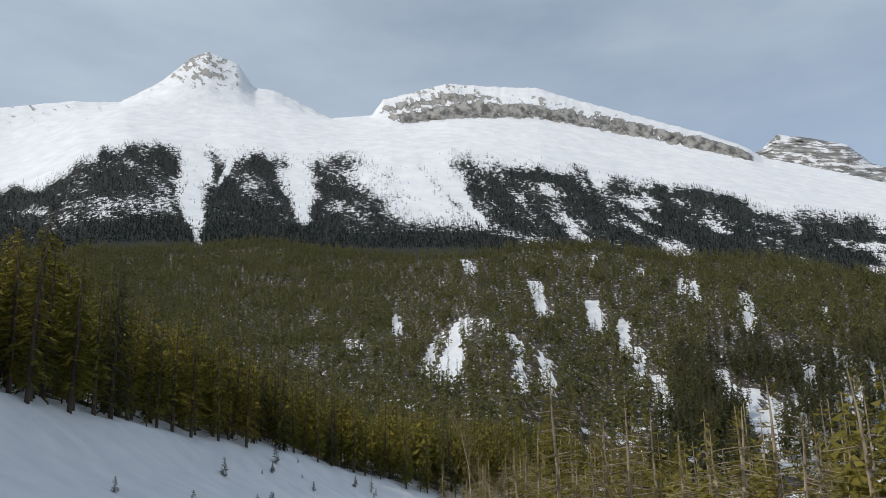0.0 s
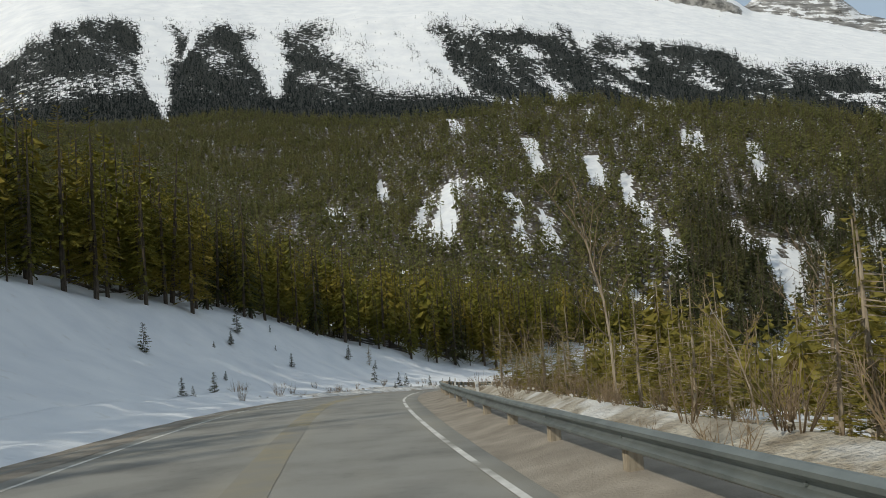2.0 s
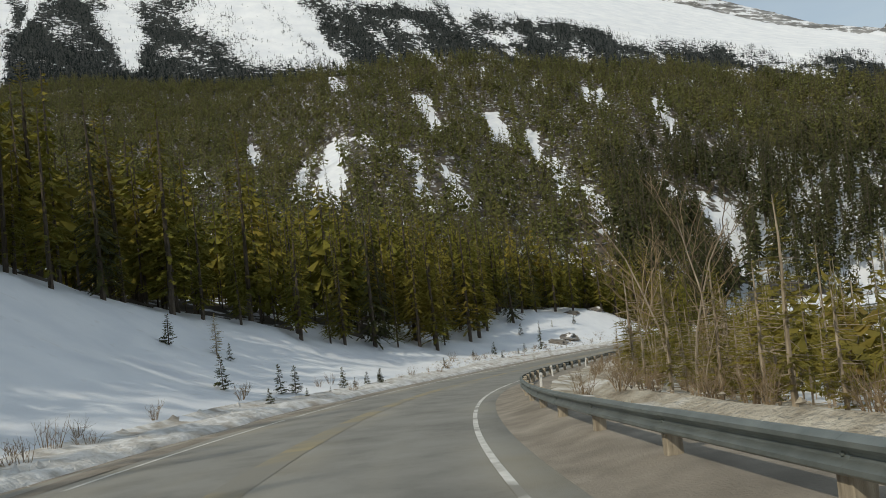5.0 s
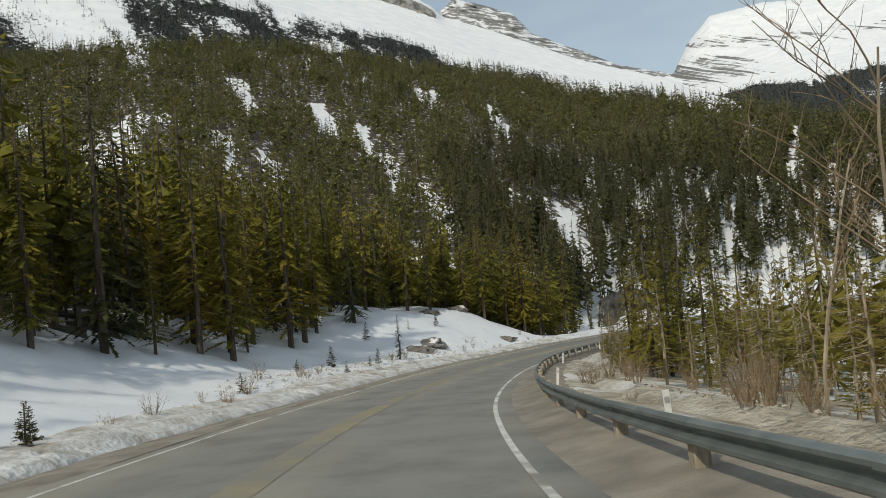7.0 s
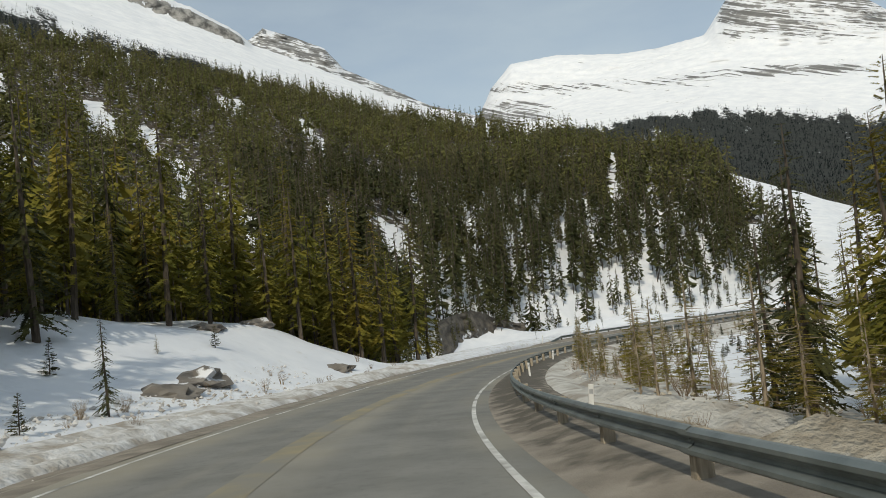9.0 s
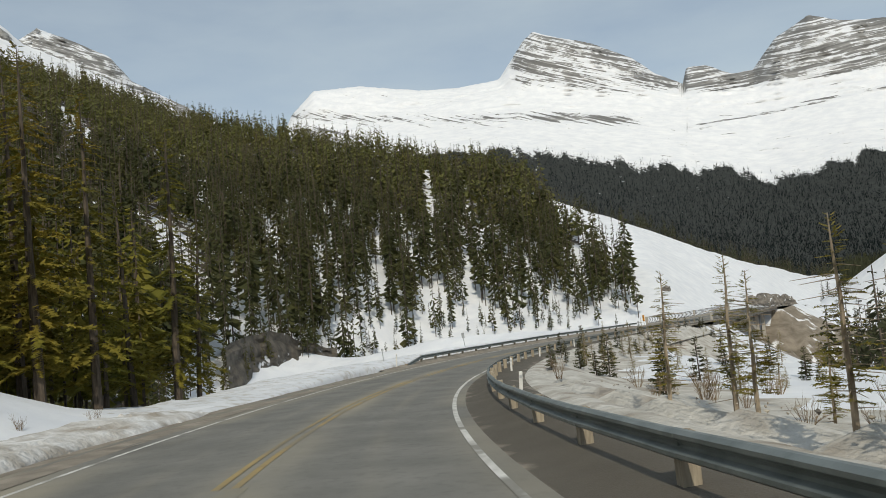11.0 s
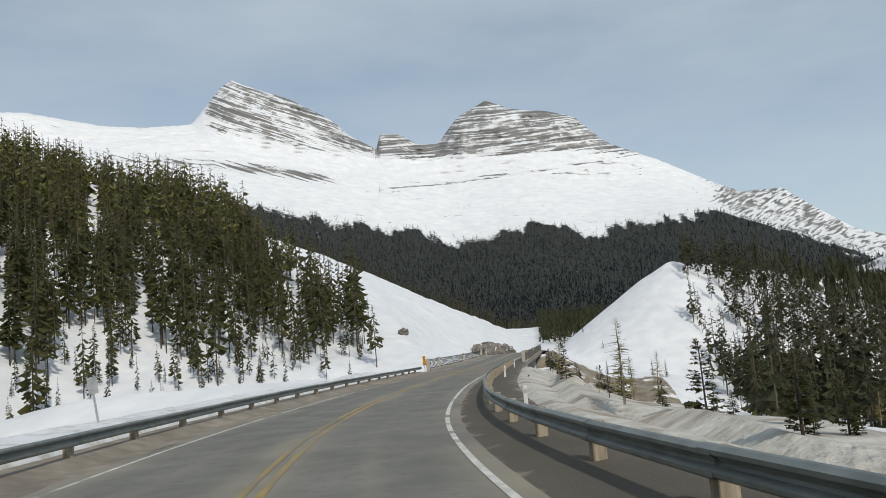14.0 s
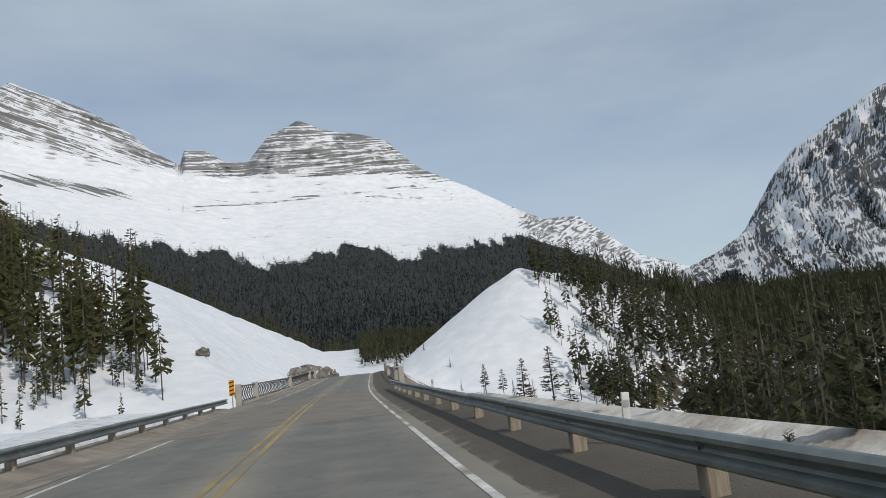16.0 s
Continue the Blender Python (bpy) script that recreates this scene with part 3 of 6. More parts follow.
    xx, yy = OX + r * np.sin(np.radians(A)), OY + r * np.cos(np.radians(A))
    zz = z + rough * n1 * 25 * np.clip((1 - V) * 12, 0, 1) * np.clip(V * 3, 0, 1)
    ob = soup(name, np.stack([xx, yy, zz], -1).reshape(-1, 3), grid_faces(len(v), len(az)), mat, smooth=True)
    rocky = bare(A, e, np.where(below, 0, u)) if bare else 0.25 + 0 * A
    lie = beds(A, e) if beds else (A * 0.5, e * 3.0)
    trees_ = wooded(A.ravel(), V.ravel() / knee) if wooded else np.zeros(A.size)
    for word, kind, values in (("bare", "FLOAT", rocky), ("wood", "FLOAT", trees_)):
        ob.data.attributes.new(word, kind, "POINT").data.foreach_set("value", np.asarray(values, np.float32).ravel())
    ob.data.attributes.new("beds", "FLOAT_VECTOR", "POINT").data.foreach_set("vector", np.stack([lie[0], lie[1], 0 * A], -1).astype(np.float32).ravel())
    tagged(ob, label, "mountain", kind="structure")
    return az, v, xx, yy, zz


def west_dense(a, u):
    """How thickly the western slope is wooded, 0 to 1: bare in the avalanche gullies, thinning to timberline."""
    base = np.interp(a, [-122, -108, -101, -97, -95.5, -90, -87, -82, -75, -62], [1.1, 1.1, 1.05, 0.98, 0.85, 0.7, 0.62, 0.78, 0.84, 0.9])
    base = np.where(u < 0.47, 1.1, np.minimum(base, np.interp(u, [0.47, 0.55, 0.8, 0.95], [1.1, 0.84, 0.84, 1.0])))
    pale = np.clip(1 - np.abs(a + 113) / 6, 0, 1) * np.clip(1 - np.abs(u - 0.62) / 0.15, 0, 1)
    apron = np.clip(1.3 - np.abs(a - (-81 - 10 * u)) / 4.4, 0, 1) * np.clip((u - 0.5) * 12, 0, 1)
    ledges = np.clip((a + 82) / 3, 0, 1) * np.clip((fbm(a * 0.35, (u + (a + 75) * 0.022) * 9, 4) - 0.52) * 6, 0, 1)
    dens = base - 0.6 * pale - 0.68 * apron - 0.5 * ledges + 1.7 * (fbm(a * 0.55 + u * 2, u * 9 + a * 0.25 + 3, 6, 0.7) - 0.5) * np.clip((u - 0.42) * 4, 0, 1)
    for a0, a1, w, end in ((-106.8, -108.4, 1.25, 0.33), (-103.6, -110.5, 0.6, 0.72), (-98.3, -98.8, 1.75, 0.5), (-87.4, -76.8, 1.2, 0.5), (-90.5, -84.0, 0.7, 0.55)):
        mid = a1 + (a0 - a1) * u + 1.1 * (fbm(u * 9 + a0, a * 1.2, 5, 0.65) - 0.5)
        wide = w * (0.2 + 0.8 * np.clip((u - end) / 0.45, 0, 1))
        dens = dens - 1.0 * np.clip(1.15 - 0.75 * np.abs(a - mid) / wide, 0, 1) * np.clip((u - end) * 20, 0, 1)
    top = 0.97 + 0.30 * (fbm(a * 0.5, u * 3 + 9, 6, 0.65) - 0.5)
    return np.clip(dens, 0, 1) * np.clip((top - u) * 9 + 0.5, 0, 1)


def west_wood(a, u, g):
    return g.random(len(a)) < np.clip(west_dense(a, u) * 1.05 + 0.02 * (u < 1.02), 0, 1)


def north_dense(a, u):
    """The valley forest with dark tongues reaching up the snow apron."""
    tongue = 0.5 * fbm(a * 0.30, u * 2 + 5, 4) + 0.5 * fbm(a * 1.7 + u * 8, u * 3, 5, 0.65) - 0.5
    top = np.interp(a, [-10, 4], [1.03, 1.0]) + 0.42 * tongue + 0.06 * (fbm(a * 3, u * 3, 3) - 0.5)
    gap = fbm(a * 0.8 + u * 4, u * 9 + 20, 5) - 0.5
    return np.clip((top - u) * 14 + 0.5, 0, 1) * np.clip(1.05 + 2.2 * np.minimum(gap + 0.12, 0) * np.clip((u - 0.6) * 4, 0, 1), 0, 1) * np.interp(a, [24, 29], [1, 0.3])


def north_wood(a, u, g):
    return g.random(len(a)) < north_dense(a, u) + 0.015 * (u < 1.05)


def west_bare(a, e, u):
    lo, hi = 0.50 + 0.0070 * (a + 91), 0.70 + 0.0077 * (a + 91)
    cliff = np.clip((u - lo) * 14, 0, 1) * np.clip((hi - u) * 14 + 0.6, 0, 1) * np.clip((a + 91) / 3, 0, 1) * np.clip((-59.5 - a), 0, 1)
    peak = 0.55 * np.clip((e - 24.8) / 2.0, 0, 1) * np.clip(1.2 - np.abs(a + 105.5) / 4.5, 0, 1) + 0.45 * np.clip((a + 92) / 2, 0, 1) * np.clip((-80 - a) / 3, 0, 1) * np.clip((u - 0.55) * 5, 0, 1)
    ledge = np.exp(-(((u - 0.84 - 0.004 * (a + 85)) / 0.05) ** 2)) * np.clip((a + 92) / 2, 0, 1) * np.clip((-66 - a) / 4, 0, 1)
    ragged = 0.35 + 1.5 * fbm(a * 0.7 + 11, u * 6, 4)
    return -0.22 + peak * 1.2 + 1.15 * cliff * ragged + 0.55 * ledge + 0.28 * np.clip((u - 0.5) * 3, 0, 1) * np.clip((-105 - a) / 6, 0, 1)


def north_bare(a, e, u):
    """The summit blocks are bare rock; the shoulder and the apron carry a few broken bands."""
    summit = np.clip((e - np.interp(a, [-11.6, -10.5, -6, -2, 3, 9], [13.0, 12.9, 12.7, 12.4, 12.2, 11.0])) * 1.7, 0, 1) * np.clip((a + 11.9) * 3, 0, 1) * np.clip((9.5 - a), 0, 1)
    crag = np.clip((e - np.interp(a, [-24, -22, -17, -12], [15.2, 14.6, 13.8, 13.0])) * 0.9, 0, 1) * np.clip((a + 24.5) * 1.5, 0, 1) * np.clip((-11.4 - a) * 3, 0, 1)
    ridge = np.clip((a - 11.5) / 2, 0, 1) * np.clip((e - np.interp(a, [11, 16, 20, 26], [7.4, 4.6, 2.6, 1.0])) * 1.2, 0, 1)
    band = np.exp(-(((e - np.interp(a, [-42, -30, -24, -19, -14.5], [14.8, 13.6, 13.2, 12.6, 11.6])) / 0.45) ** 2)) * np.interp(a, [-42, -38, -33, -25, -22, -17, -15, -14], [0.5, 0.5, 0.35, 0.4, 0.62, 0.62, 0.3, 0])
    low = np.exp(-(((e - 11.2 - 0.03 * a) / 0.22) ** 2)) * np.interp(a, [-14, -12, 4, 6, 9], [0, 0.34, 0.42, 0.3, 0])
    foot_ = 0.6 * np.clip((-35 - a) / 3, 0, 1) * np.clip((14.0 - e) * 2, 0, 1) * np.clip((e - 11.5) * 2, 0, 1)
    return -0.08 + foot_ + 0.68 * summit + 0.60 * crag + 0.8 * ridge * (0.25 + 0.9 * fbm(a * 0.9, e * 1.3 + 9, 4)) + 1.15 * band + 1.2 * low


def north_beds(a, e):
    dip = np.interp(a, [-44, -26, -24, -12, -11.6, 9, 12, 26], [0.30 * -44 + 6.6, 0.30 * -26 + 6.6, -1.05, 3.15, 0.0, 0.0, -0.6, -5.6])
    bend = 0.25 * (fbm(a * 0.4, e * 0.3, 3) - 0.5)
    return a * 0.20 + np.maximum(a - 11.5, 0) * 1.5, (e + dip + bend) * 6.2


def east_bare(a, e, u):
    return 0.36 + 0.9 * (fbm(a * 1.5 - e * 0.5, e * 0.25, 4) - 0.4)


WEST = [(-137, 8, 12, 16), (-128, 10, 14, 18.5), (-119.8, 11, 17.4, 22.2), (-115.1, 12, 20.6, 23.5), (-111.7, 12, 21.8, 24.0), (-108.9, 12, 22.0, 25.8), (-106.6, 12, 22.1, 27.8),
        (-105.3, 12, 22.2, 28.5), (-102.9, 12, 22.5, 27.9), (-101.4, 12, 22.5, 26.3), (-99.6, 12, 22.4, 26.2), (-94.8, 12, 22.4, 24.4), (-91.4, 12, 22.6, 24.8), (-90.4, 12, 22.7, 26.0),
        (-84.9, 12, 22.6, 27.2), (-76.9, 11, 21.6, 26.5), (-69.9, 10, 19.6, 24.1), (-63.3, 9, 18.0, 21.6), (-60.6, 9, 17.2, 20.2), (-59.4, 8, 16.8, 19.2), (-55, 7, 15.2, 17.6), (-49, 6, 13.4, 14.9), (-42.6, 5, 11.7, 12.6), (-38, 4, 9, 10)]
west = massif("mountain_west", WEST, (700, 1750, 2750), MOUNTAIN, "snow-covered mountain with a long grey cliff band and avalanche gullies", (500, 150),
              rough=0.8, bands=((0.52, 0.66, 0.0070, -91, -59.5),), crags=0.25, wooded=west_dense, bare=west_bare, beds=lambda a, e: (a * 1.6, (e + 0.12 * a) * 2.2))
FAR_WEST = [(-62, 10, 14, 18.5), (-59.8, 10, 15, 19.4), (-58.5, 10, 15, 20.3), (-56.1, 9, 14.5, 19.6), (-54, 9, 14, 18.8), (-52.6, 8, 13, 17.2), (-49.2, 8, 12, 15.6), (-46.3, 7, 11, 14.1), (-42.6, 6, 10, 12.9), (-38, 5, 9, 11)]
far_west = massif("mountain_far_west", FAR_WEST, (2300, 2900, 3900), STRATA, "distant snowy ridge of thin grey rock layers", (220, 120), rough=0.5, strata=((-62, 0.8, 0.2, 0), (-38, 0.8, 0.2, 0)), bare=lambda a, e, u: 0.1 + 0.5 * np.clip(u * 2, 0, 1), beds=lambda a, e: (a * 0.8, (e + 0.28 * a) * 4.6))
NORTH = [(-46, 4, 10.5, 12.0), (-42.6, 4, 10.9, 12.6), (-41.3, 4, 11.0, 14.8), (-39.6, 3, 11.0, 16.4), (-36, 2, 11.0, 16.6), (-31.5, 1, 11.0, 16.0), (-28.6, 0, 11.0, 15.9), (-25.2, 0, 10.9, 16.2), (-23.2, -1, 10.5, 18.6),
         (-22.3, -1, 10.4, 19.3), (-20.6, -1, 9.9, 18.7), (-18, -1.5, 9.2, 17.9), (-15.1, -2, 8.6, 16.4), (-13.5, -2, 8.3, 15.0), (-11.7, -2, 7.8, 14.0), (-11.3, -2, 7.7, 15.1), (-10, -2, 7.4, 15.0), (-8.3, -2.2, 7.0, 14.1),
         (-6.9, -2.3, 6.7, 14.1), (-5.2, -2.4, 6.8, 15.9), (-3.0, -2.5, 6.9, 16.9), (-0.8, -2.5, 7.0, 16.0), (1.7, -2.5, 6.7, 15.6), (3.6, -2.5, 6.5, 15.0), (5.8, -2.5, 6.5, 12.8), (9.6, -2.5, 6.8, 10.9), (12.4, -2.4, 6.6, 9.2),
         (14.8, -2.4, 5.5, 7.9), (17.4, -2.3, 4.4, 7.8), (18.9, -2.2, 3.7, 6.5), (21.5, -2, 2.6, 4.4), (26, -2, 1.2, 2.6), (31, -2, 0.6, 1.6)]
north = massif("mountain_north", NORTH, (640, 2500, 4100), STRATA, "pale layered limestone peaks above a broad snow apron", (450, 175), rough=0.5,
              strata=((-46, 0.25, 0.45, 0), (-40, 0.3, 0.4, 0), (-26, 0.35, 0.45, -3.0), (-24, 0.8, 0.5, -2.5), (-15, 0.8, 0.45, 0.5), (-11.8, 0.4, 0.6, 1.2), (-10.8, 1.0, 0.56, 0), (3, 1.0, 0.5, 0), (6.5, 0.7, 0.5, 0), (11, 0.3, 0.6, 0), (31, 0.5, 0.5, 0)), crags=0.5, wooded=north_dense, bare=north_bare, beds=north_beds)
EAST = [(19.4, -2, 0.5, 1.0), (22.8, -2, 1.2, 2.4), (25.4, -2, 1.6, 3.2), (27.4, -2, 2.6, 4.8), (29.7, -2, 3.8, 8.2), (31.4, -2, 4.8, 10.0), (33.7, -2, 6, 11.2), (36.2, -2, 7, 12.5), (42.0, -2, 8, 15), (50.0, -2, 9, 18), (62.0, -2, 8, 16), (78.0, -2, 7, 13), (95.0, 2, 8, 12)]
east = massif("mountain_east", EAST, (560, 1300, 2100), SHADED_FACE, "steep shaded gullied mountainside streaked with snow", (300, 130), rough=0.7, ribs=0.8, crags=0.5, bare=east_bare, beds=lambda a, e: (a * 9.0 - e * 3.4, e * 1.5 + a * 0.6), wooded=lambda a, w: np.clip((fbm(a * 1.6, w * 1.2 + 40, 5) - 0.5 - 0.14 * w + 0.9 * (w < 0.4)) * 6 + 0.5, 0, 1) * (w < 1.3))
SOUTH = [(92, 2, 6, 12), (115, 2, 7, 14), (140, 2, 6, 11), (165, 3, 8, 14), (190, 4, 9, 16), (212, 5, 10, 17), (225, 6, 12, 16)]
massif("mountain_south", SOUTH, (800, 1500, 2600), MOUNTAIN, "snowy mountains behind the road", (200, 60), wooded=lambda a, w: np.clip((0.85 - w) * 8, 0, 1))


# ---- road ----
def ribbon(name, s0, s1, cross, mat, label="", step=1.0, wobble=0.0, parent=None, kind="structure", category="", follow=1.0, lane=None, taper=0.0, hug=False, sink=0.0):
    """A strip along the road; cross: rows of (offset, height); lane: how far it leans aside along the way."""
    ss = np.arange(s0, s1 + 0.01, step)
    rows = []
    drift = np.interp(ss, *DRIFT) * follow + (np.interp(ss, *lane) if lane else 0)
    for k, (d, z) in enumerate(cross):
        if hug:
            z = z + np.interp(d + drift - np.interp(ss, *DRIFT), [c[0] for c in CROSS], [c[1] for c in CROSS])
        # the ends dive under their neighbours
        z = z - sink * np.clip(1 - np.minimum(ss - s0, s1 - ss) / 4, 0, 1)
        d = d + drift
        w = wobble * (fbm(ss / 3 + k * 13, ss * 0 + k, 4) - 0.5)
        rows.append(on_road(ss, d + w, (z + w * 0.5 * (wobble > 0.05)) * (np.clip((ss - s0) / taper, 0, 1) if taper and np.min(z) > 0 else 1)))
    v = np.stack(rows, 1).reshape(-1, 3)
    f = grid_faces(len(ss), len(cross))
    ob = soup(name, v, f, mat, parent, smooth=True)
    return tagged(ob, label, category, kind=kind)


# how far the lane leans away from the guardrail's line
DRIFT = ([0, 42, 60, 76, 95, 114, 133, 152, 171, 190, 209, 228, 247, 266, 300], [0.25, 0.2, -0.25, -0.6, -0.55, -0.4, -0.27, -0.2, -0.2, -0.15, -0.05, 0.08, 0.12, 0.1, 0.0])
# the centre line and the far lane stray further
MIDDLE = ([0, 45, 72, 110, 140, 190, 225, 250, 270, 300], [0.3, 0.25, -0.2, -0.4, -0.5, -0.55, -0.2, 0.15, 0.3, 0.0])
FAR_LANE = ([0, 60, 110, 140, 190, 230, 265, 300, 330], [-0.6, -0.85, -0.8, -0.75, -1.0, -0.7, -0.4, -0.2, 0.0])
S_END = len(LINE) - S0 - 3
CROSS = [-5.9, -4.9, -4.2, -3.6, -3.0, -2.4, -1.5, -0.7, -0.3, 0, 0.3, 0.7, 1.5, 2.4, 3.0, 3.6, 4.3]
CROSS = [(-6.0, -0.12)] + [(d, -0.012 if abs(d) > 4 else 0.05 * (1 - abs(d) / 3.6)) for d in CROSS] + [(4.4, -0.1)]
road = ribbon("road", -70, S_END, CROSS, ASPHALT, "worn grey two-lane asphalt road dusted with sand", category="road")
road.data.attributes.new("across", "FLOAT", "POINT").data.foreach_set("value", np.tile(np.array([c[0] for c in CROSS], np.float32), len(road.data.vertices) // len(CROSS)))


# the first stretch is paler with grit
_span = np.arange(-70, S_END + 0.01, 1.0)
road.data.attributes.new("grit", "FLOAT", "POINT").data.foreach_set("value", np.repeat(np.interp(_span, [-70, 110, 170, 235], [0.75, 0.65, 0.45, 0.0]), len(CROSS)).astype(np.float32))


def sand_on(mat):
    """Winter sand left between the wheel tracks and along the edges."""
    t = mat.node_tree
    b = t.nodes["Principled BSDF"]
    old = b.inputs["Base Color"].links[0].from_socket
    at = t.nodes.new("ShaderNodeAttribute")
    at.attribute_name = "across"
    size = t.nodes.new("ShaderNodeMath")
    size.operation = "ABSOLUTE"
    t.links.new(at.outputs["Fac"], size.inputs[0])
    rm = t.nodes.new("ShaderNodeValToRGB")
    div = t.nodes.new("ShaderNodeMath")
    div.operation = "DIVIDE"
    div.inputs[1].default_value = 5.0
    t.links.new(size.outputs[0], div.inputs[0])
    els = rm.color_ramp.elements
    els[0].position, els[0].color = 0.0, (0.75, 0.75, 0.75, 1)
    els[1].position, els[1].color = 1.0, (0.9, 0.9, 0.9, 1)
    for q, c in ((0.07, 0.7), (0.14, 0.25), (0.20, 0.05), (0.31, 0.0), (0.37, 0.22), (0.44, 0.02), (0.56, 0.0), (0.66, 0.25), (0.76, 0.7)):
        e = els.new(q)
        e.color = (c, c, c, 1)
    t.links.new(div.outputs[0], rm.inputs["Fac"])
    geo = t.nodes.new("ShaderNodeNewGeometry")
    n = t.nodes.new("ShaderNodeTexNoise")
    n.inputs["Scale"].default_value, n.inputs["Detail"].default_value = 0.16, 7
    t.links.new(geo.outputs["Position"], n.inputs["Vector"])
    mr = t.nodes.new("ShaderNodeMapRange")
    mr.inputs["From Min"].default_value, mr.inputs["From Max"].default_value = 0.34, 0.66
    t.links.new(n.outputs["Fac"], mr.inputs["Value"])
    mul = t.nodes.new("ShaderNodeMath")
    mul.operation = "MULTIPLY"
    t.links.new(rm.outputs["Color"], mul.inputs[0])
    t.links.new(mr.outputs[0], mul.inputs[1])
    mx = t.nodes.new("ShaderNodeMix")
    mx.data_type = "RGBA"
    mx.inputs["B"].default_value = (0.33, 0.295, 0.225, 1)
    t.links.new(mul.outputs[0], mx.inputs["Factor"])
    t.links.new(old, mx.inputs["A"])
    gr = t.nodes.new("ShaderNodeAttribute")
    gr.attribute_name = "grit"
    n2 = t.nodes.new("ShaderNodeTexNoise")
    n2.inputs["Scale"].default_value, n2.inputs["Detail"].default_value = 0.5, 9
    t.links.new(geo.outputs["Position"], n2.inputs["Vector"])
    mg = t.nodes.new("ShaderNodeMapRange")
    mg.inputs["From Min"].default_value, mg.inputs["From Max"].default_value = 0.3, 0.6
    t.links.new(n2.outputs["Fac"], mg.inputs["Value"])
    mm = t.nodes.new("ShaderNodeMath")
    mm.operation = "MULTIPLY"
    t.links.new(gr.outputs["Fac"], mm.inputs[0])
    t.links.new(mg.outputs[0], mm.inputs[1])
    m3 = t.nodes.new("ShaderNodeMix")
    m3.data_type = "RGBA"
    m3.inputs["B"].default_value = (0.285, 0.279, 0.255, 1)
    t.links.new(mm.outputs[0], m3.inputs["Factor"])
    t.links.new(mx.outputs["Result"], m3.inputs["A"])
    t.links.new(m3.outputs["Result"], b.inputs["Base Color"])


sand_on(ASPHALT)
ribbon("shoulder_left", -70, S_END, [(-7.6, -0.6), (-6.6, -0.14), (-5.8, -0.07), (-4.6, 0.003), (-4.3, 0.003), (-4.1, -0.01)], SHOULDER, "sandy gravel road shoulder", wobble=0.12, category="shoulder", lane=FAR_LANE)
verge = ribbon("shoulder_right", -70, S_END, [(2.9, -0.04), (3.4, -0.02), (3.9, -0.012), (4.1, -0.006), (4.5, 0.05), (4.95, 0.15), (5.5, 0.19), (6.2, 0.16), (6.8, -0.02)], SHOULDER, "sandy gravel road shoulder under the guardrail, darker and wet further on", wobble=0.05, category="shoulder", follow=0.0)
verge.data.attributes.new("wet", "FLOAT", "POINT").data.foreach_set("value", np.outer(np.interp(_span, [150, 215], [0, 1]), [0.0, 0.0, 0.2, 0.7, 1, 1, 1, 0.8, 0.4]).astype(np.float32).ravel())


def wet_on(mat):
    """Dark wet grit where the mesh is marked, with a ragged border."""
    t = mat.node_tree
    b = t.nodes["Principled BSDF"]
    old = b.inputs["Base Color"].links[0].from_socket
    at = t.nodes.new("ShaderNodeAttribute")
    at.attribute_name = "wet"
    geo = t.nodes.new("ShaderNodeNewGeometry")
    n = t.nodes.new("ShaderNodeTexNoise")
    n.inputs["Scale"].default_value, n.inputs["Detail"].default_value = 1.1, 9
    t.links.new(geo.outputs["Position"], n.inputs["Vector"])
    ad = t.nodes.new("ShaderNodeMath")
    ad.operation = "MULTIPLY_ADD"
    ad.inputs[1].default_value = 1.6
    t.links.new(n.outputs["Fac"], ad.inputs[0])
    t.links.new(at.outputs["Fac"], ad.inputs[2])
    mr = t.nodes.new("ShaderNodeMapRange")
    mr.inputs["From Min"].default_value, mr.inputs["From Max"].default_value, mr.inputs["To Max"].default_value = 1.25, 1.5, 0.85
    t.links.new(ad.outputs[0], mr.inputs["Value"])
    mx = t.nodes.new("ShaderNodeMix")
    mx.data_type = "RGBA"
    mx.inputs["B"].default_value = (0.085, 0.076, 0.062, 1)
    t.links.new(mr.outputs[0], mx.inputs["Factor"])
    t.links.new(old, mx.inputs["A"])
    t.links.new(mx.outputs["Result"], b.inputs["Base Color"])


wet_on(SHOULDER)
VERGE = [(5.95, 0.10), (6.4, 0.17), (7.2, 0.02), (8.3, -0.28), (9.6, -0.62), (11.0, -1.2)]
ribbon("verge_sand", -70, 196, VERGE, SANDY, "sandy melting snow behind the guardrail", wobble=0.5, sink=0.6, category="snow bank", follow=0.0)
ribbon("verge_gravel", 190, 345, [(5.3, -0.06), (5.7, 0.0), (6.1, 0.05), (6.6, 0.06), (7.1, -0.06)], GRAVEL, "dark damp gravel under the guardrail", step=0.5, wobble=0.14, category="shoulder", follow=0.0)
ribbon("verge_snow", 190, 345, [(6.35, -0.05), (6.6, 0.10), (6.9, 0.16), (7.3, 0.10), (7.8, -0.06), (8.5, -0.3), (9.6, -0.65), (11.0, -1.2)], DIRTY_SNOW, "dirty grey snow behind the guardrail", step=0.8, sink=0.6, wobble=0.26, category="snow bank", follow=0.0)
ribbon("bridge_approach", 333, 361, [(-4.3, 0.0), (-3.6, 0.006), (0, 0.0535), (3.6, 0.006), (3.9, 0.001)], PALE_ASPHALT, "paler sandy asphalt before the bridge", category="road")
ribbon("edge_line_left", -70, S_END, [(-3.71, 0.004), (-3.58, 0.005)], WHITE_LINE, "thin white edge line", category="line", lane=FAR_LANE, hug=True)
